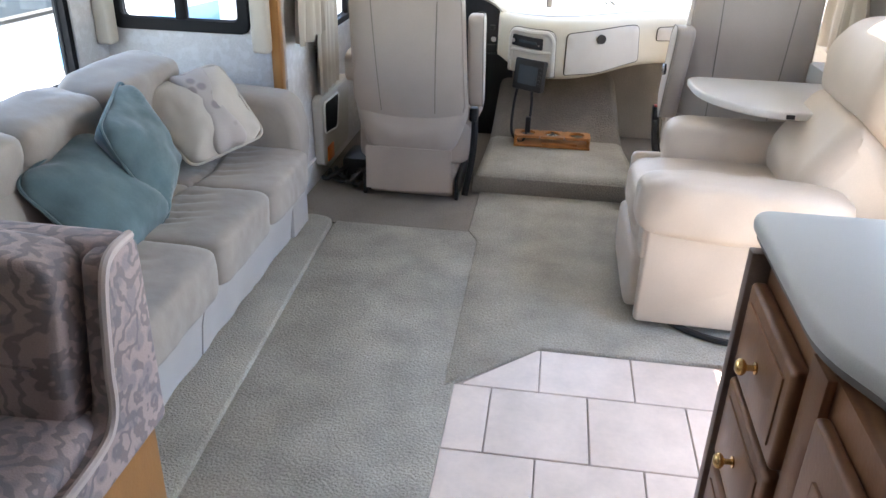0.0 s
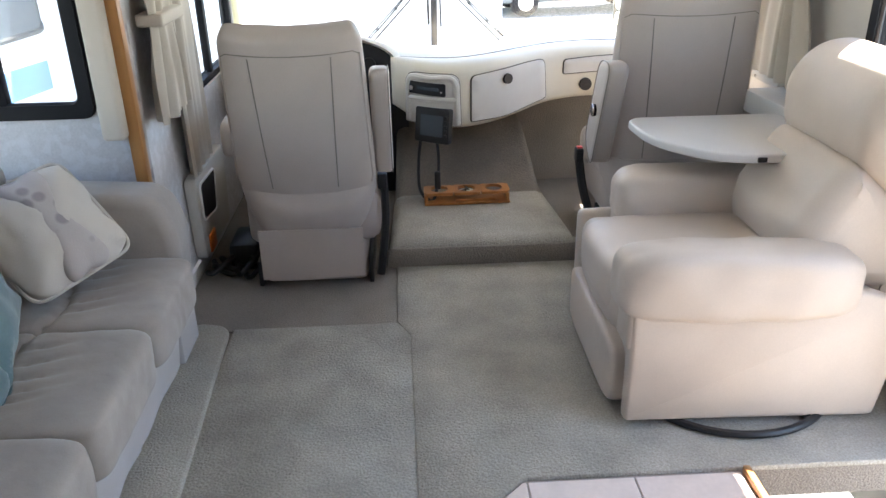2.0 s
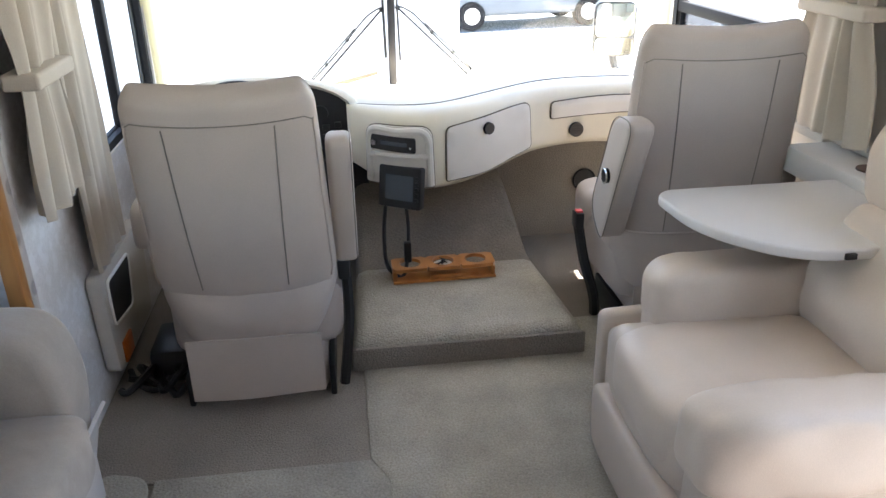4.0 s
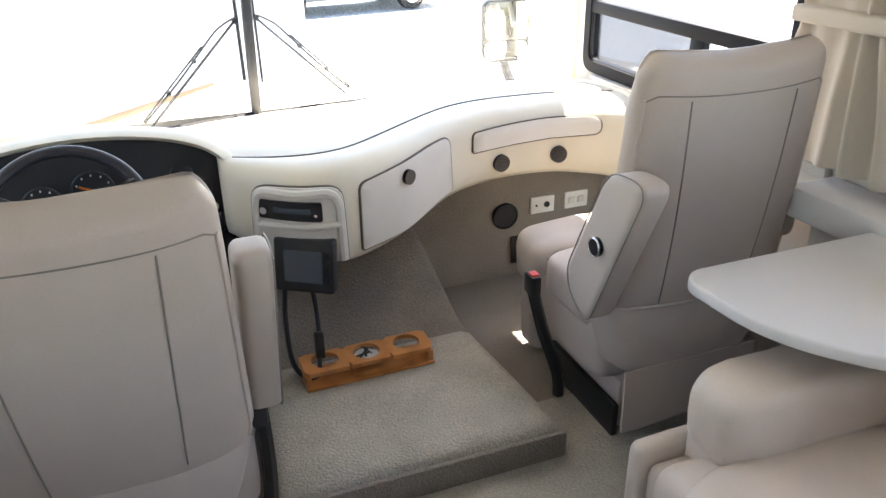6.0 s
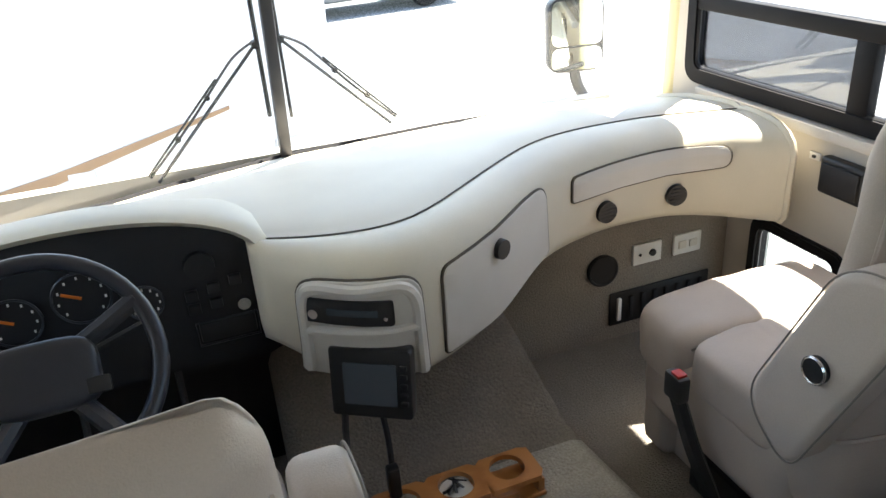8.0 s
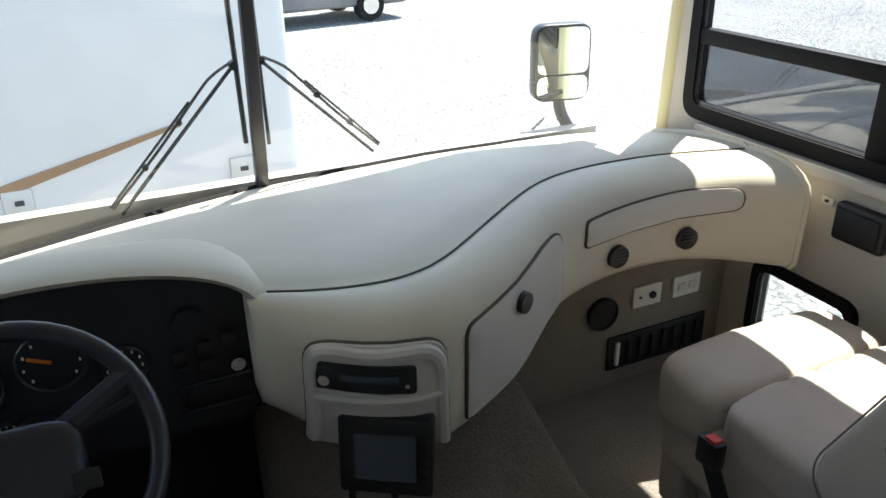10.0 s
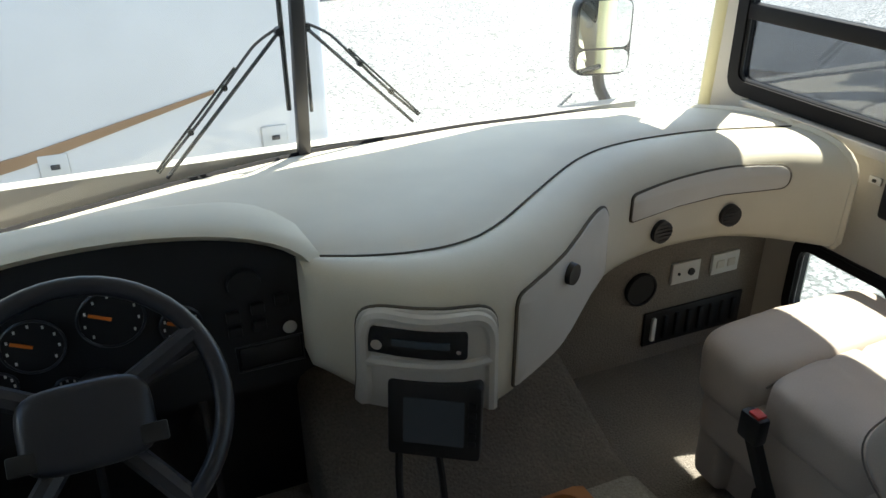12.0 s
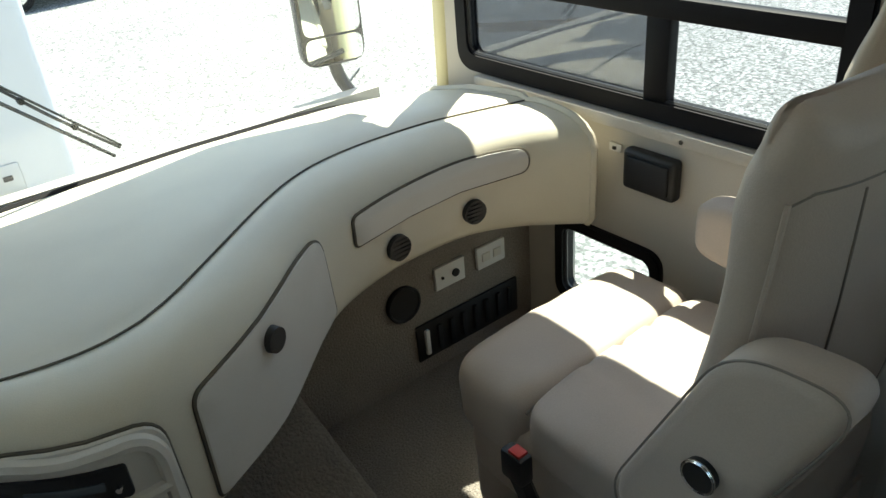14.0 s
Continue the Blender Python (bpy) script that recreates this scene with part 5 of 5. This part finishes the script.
for k in range(5):
    random.seed(k)
    pts = [(-0.86 + 0.22 * j / 6 + random.uniform(-0.03, 0.03), 3.98 + random.uniform(-0.08, 0.12), 0.03 + 0.02 * k * random.random()) for j in range(7)]
    part("cable", tube(curve_pts(pts, 5), 0.012, 6), BLACK, cb)
hl = thing("hand_brake_box", "black plastic block beside the driver seat base", "box")
part("block", box(-0.80, -0.67, 4.02, 4.25, 0.012, 0.14, 0.02), BLACK, hl)

# ---- outside ----
tagged(part("ground", box(-400, 400, -400, 400, -1.2, -1.0), GRAVEL, smooth=False), "sunlit pale grey gravel yard", "ground", kind="structure")


def camper(name, label, length, height, m, stripe, windows=True, body=WHITEBODY):
    th = tagged(place(new(name), m), label, "camper", "parked campers")
    part("body", prism(rounded([(0, 0.18), (length, 0.18), (length, height), (0, height)], [0.1, 0.15, 0.35, 0.35]), 2.4, Matrix.Translation((0, -1.2, 0)) @ XZ, 0.06, 3), body, th)
    part("stripe", prism([(3.0, 0.50), (4.5, 0.62), (6.21, 0.965), (7.3, 1.262), (7.3, 1.285), (6.21, 1.035), (4.5, 0.74), (3.0, 0.62)] if not windows else rounded([(0.1, 1.15), (length - 0.1, 0.95), (length - 0.1, 1.2), (0.1, 1.40)], 0.02), 0.01, Matrix.Translation((0, -1.21, 0)) @ XZ), stripe, th, "painted swoosh stripe")
    if windows:
        part("lower_stripe", box(0.15, length - 0.15, -1.208, -1.2, 0.62, 0.68), stripe, th)
    for k in range(int(length // 2) if windows else 0):
        w = part("window", prism(rounded([(0.6 + 2 * k, 1.5), (1.7 + 2 * k, 1.5), (1.7 + 2 * k, 2.2), (0.6 + 2 * k, 2.2)], 0.1), 0.02, Matrix.Translation((0, -1.225, 0)) @ XZ), DARKGLASS, th)
        part("window_frame", tube([(x, -1.225, z) for x, z in rounded([(0.6 + 2 * k, 1.5), (1.7 + 2 * k, 1.5), (1.7 + 2 * k, 2.2), (0.6 + 2 * k, 2.2)], 0.1)], 0.025, 6, True), BLACK, w)
    for x in (6.28, 7.55):
        h = part("hatch", box(x, x + 0.16, -1.215, -1.2, 0.86, 1.02, 0.01), WHITEP, th)
        part("latch", box(x + 0.06, x + 0.11, -1.222, -1.214, 0.93, 0.96, 0.003), METALG, h)
    for x in (length * 0.25, length * 0.75):
        wh = part("wheel", disc(0.36, 0.24, Matrix.Translation((x, -1.09, 0.36)) @ pose(0, 0, 0, 90), 28), RUBBER, th)
        part("rim", disc(0.2, 0.02, Matrix.Translation((x, -1.22, 0.36)) @ pose(0, 0, 0, 90), 20), CHROME, wh)
    return th


camper("camper", "white camper with a tan swoosh stripe parked in front", 8.0, 3.1, pose(-7.08, 9.32, -1.0, 0, 0, 0), STRIPE, False)
camper("camper", "white camper with blue trim parked beside the sofa window", 7.0, 3.0, pose(-5.0, 2.6, -1.0, 0, 0, 84), BLUEBODY)


def car(label, m, paint):
    th = tagged(place(new("car"), m), label, "car", "parked cars")
    part("body", prism(rounded([(0, 0.3), (4.4, 0.3), (4.4, 0.8), (3.9, 0.95), (0.2, 1.0), (0, 0.8)], 0.12), 1.7, Matrix.Translation((0, -0.85, 0)) @ XZ, 0.08, 3), paint, th)
    part("cabin", prism(rounded([(0.5, 0.95), (3.1, 0.95), (2.4, 1.5), (0.9, 1.5)], 0.15), 1.4, Matrix.Translation((0, -0.7, 0)) @ XZ, 0.1, 3), DARKGLASS, th)
    for x in (0.8, 3.5):
        for y in (-0.8, 0.8):
            wh = part("wheel", disc(0.32, 0.2, Matrix.Translation((x, y, 0.32)) @ pose(0, 0, 0, 90), 24), RUBBER, th)
            part("rim", disc(0.19, 0.22, Matrix.Translation((x, y, 0.32)) @ pose(0, 0, 0, 90), 16), CHROME, wh)
    return th


car("grey car parked far across the gravel", pose(1.9, 19.6, -1.0, 0, 0, 6), mat("dark_paint", (0.16, 0.17, 0.18), 0.25))
hose = thing("hose", "thin dark cable lying on the gravel", "cable")
part("line", tube(curve_pts([(3.0, 9.2, -0.99), (3.4, 8.9, -0.99), (3.5, 9.6, -0.99), (4.0, 10.4, -0.99), (4.6, 11.0, -0.99)], 6), 0.015, 6), BLACK, hose)

# ---- floor tiles, last ----
tagged(part("tile_floor", box(0.02, 0.93, -1.28, 2.60, 0.0, 0.004), GROUT, smooth=False), "pinkish ceramic tile floor with dark joints", "tile floor", kind="structure")
tile_floor = bpy.data.objects["tile_floor"]
P, J = 0.3075, 0.0045
lines = [2.572, 2.327] + [2.327 - 0.318 * k for k in range(1, 12)]


def tile(x0, x1, y0, y1, cut=False):
    if x1 - x0 < 0.03:
        return
    if cut:
        o = [(max(x0, 0.06), y0), (x1, y0), (x1, y1), (max(x1 - 0.01, 0.285), y1), (max(x0, 0.06), y0 + 0.01)]
    else:
        o = [(x0, y0), (x1, y0), (x1, y1), (x0, y1)]
    part("tile", prism(o, 0.008, Matrix.Translation((0, 0, 0.003)), 0.002, 1), TILE, tile_floor)


for r, (ya, yb) in enumerate(zip(lines, lines[1:])):
    off = 0.305 if r % 2 == 0 else 0.153
    for k in range(-1, 4):
        x0, x1 = off + P * k + J / 2, off + P * (k + 1) - J / 2
        x0, x1 = max(x0, 0.03), min(x1, 0.925)
        tile(x0, x1, yb + J / 2, ya - J / 2, r == 0 and k == -1)
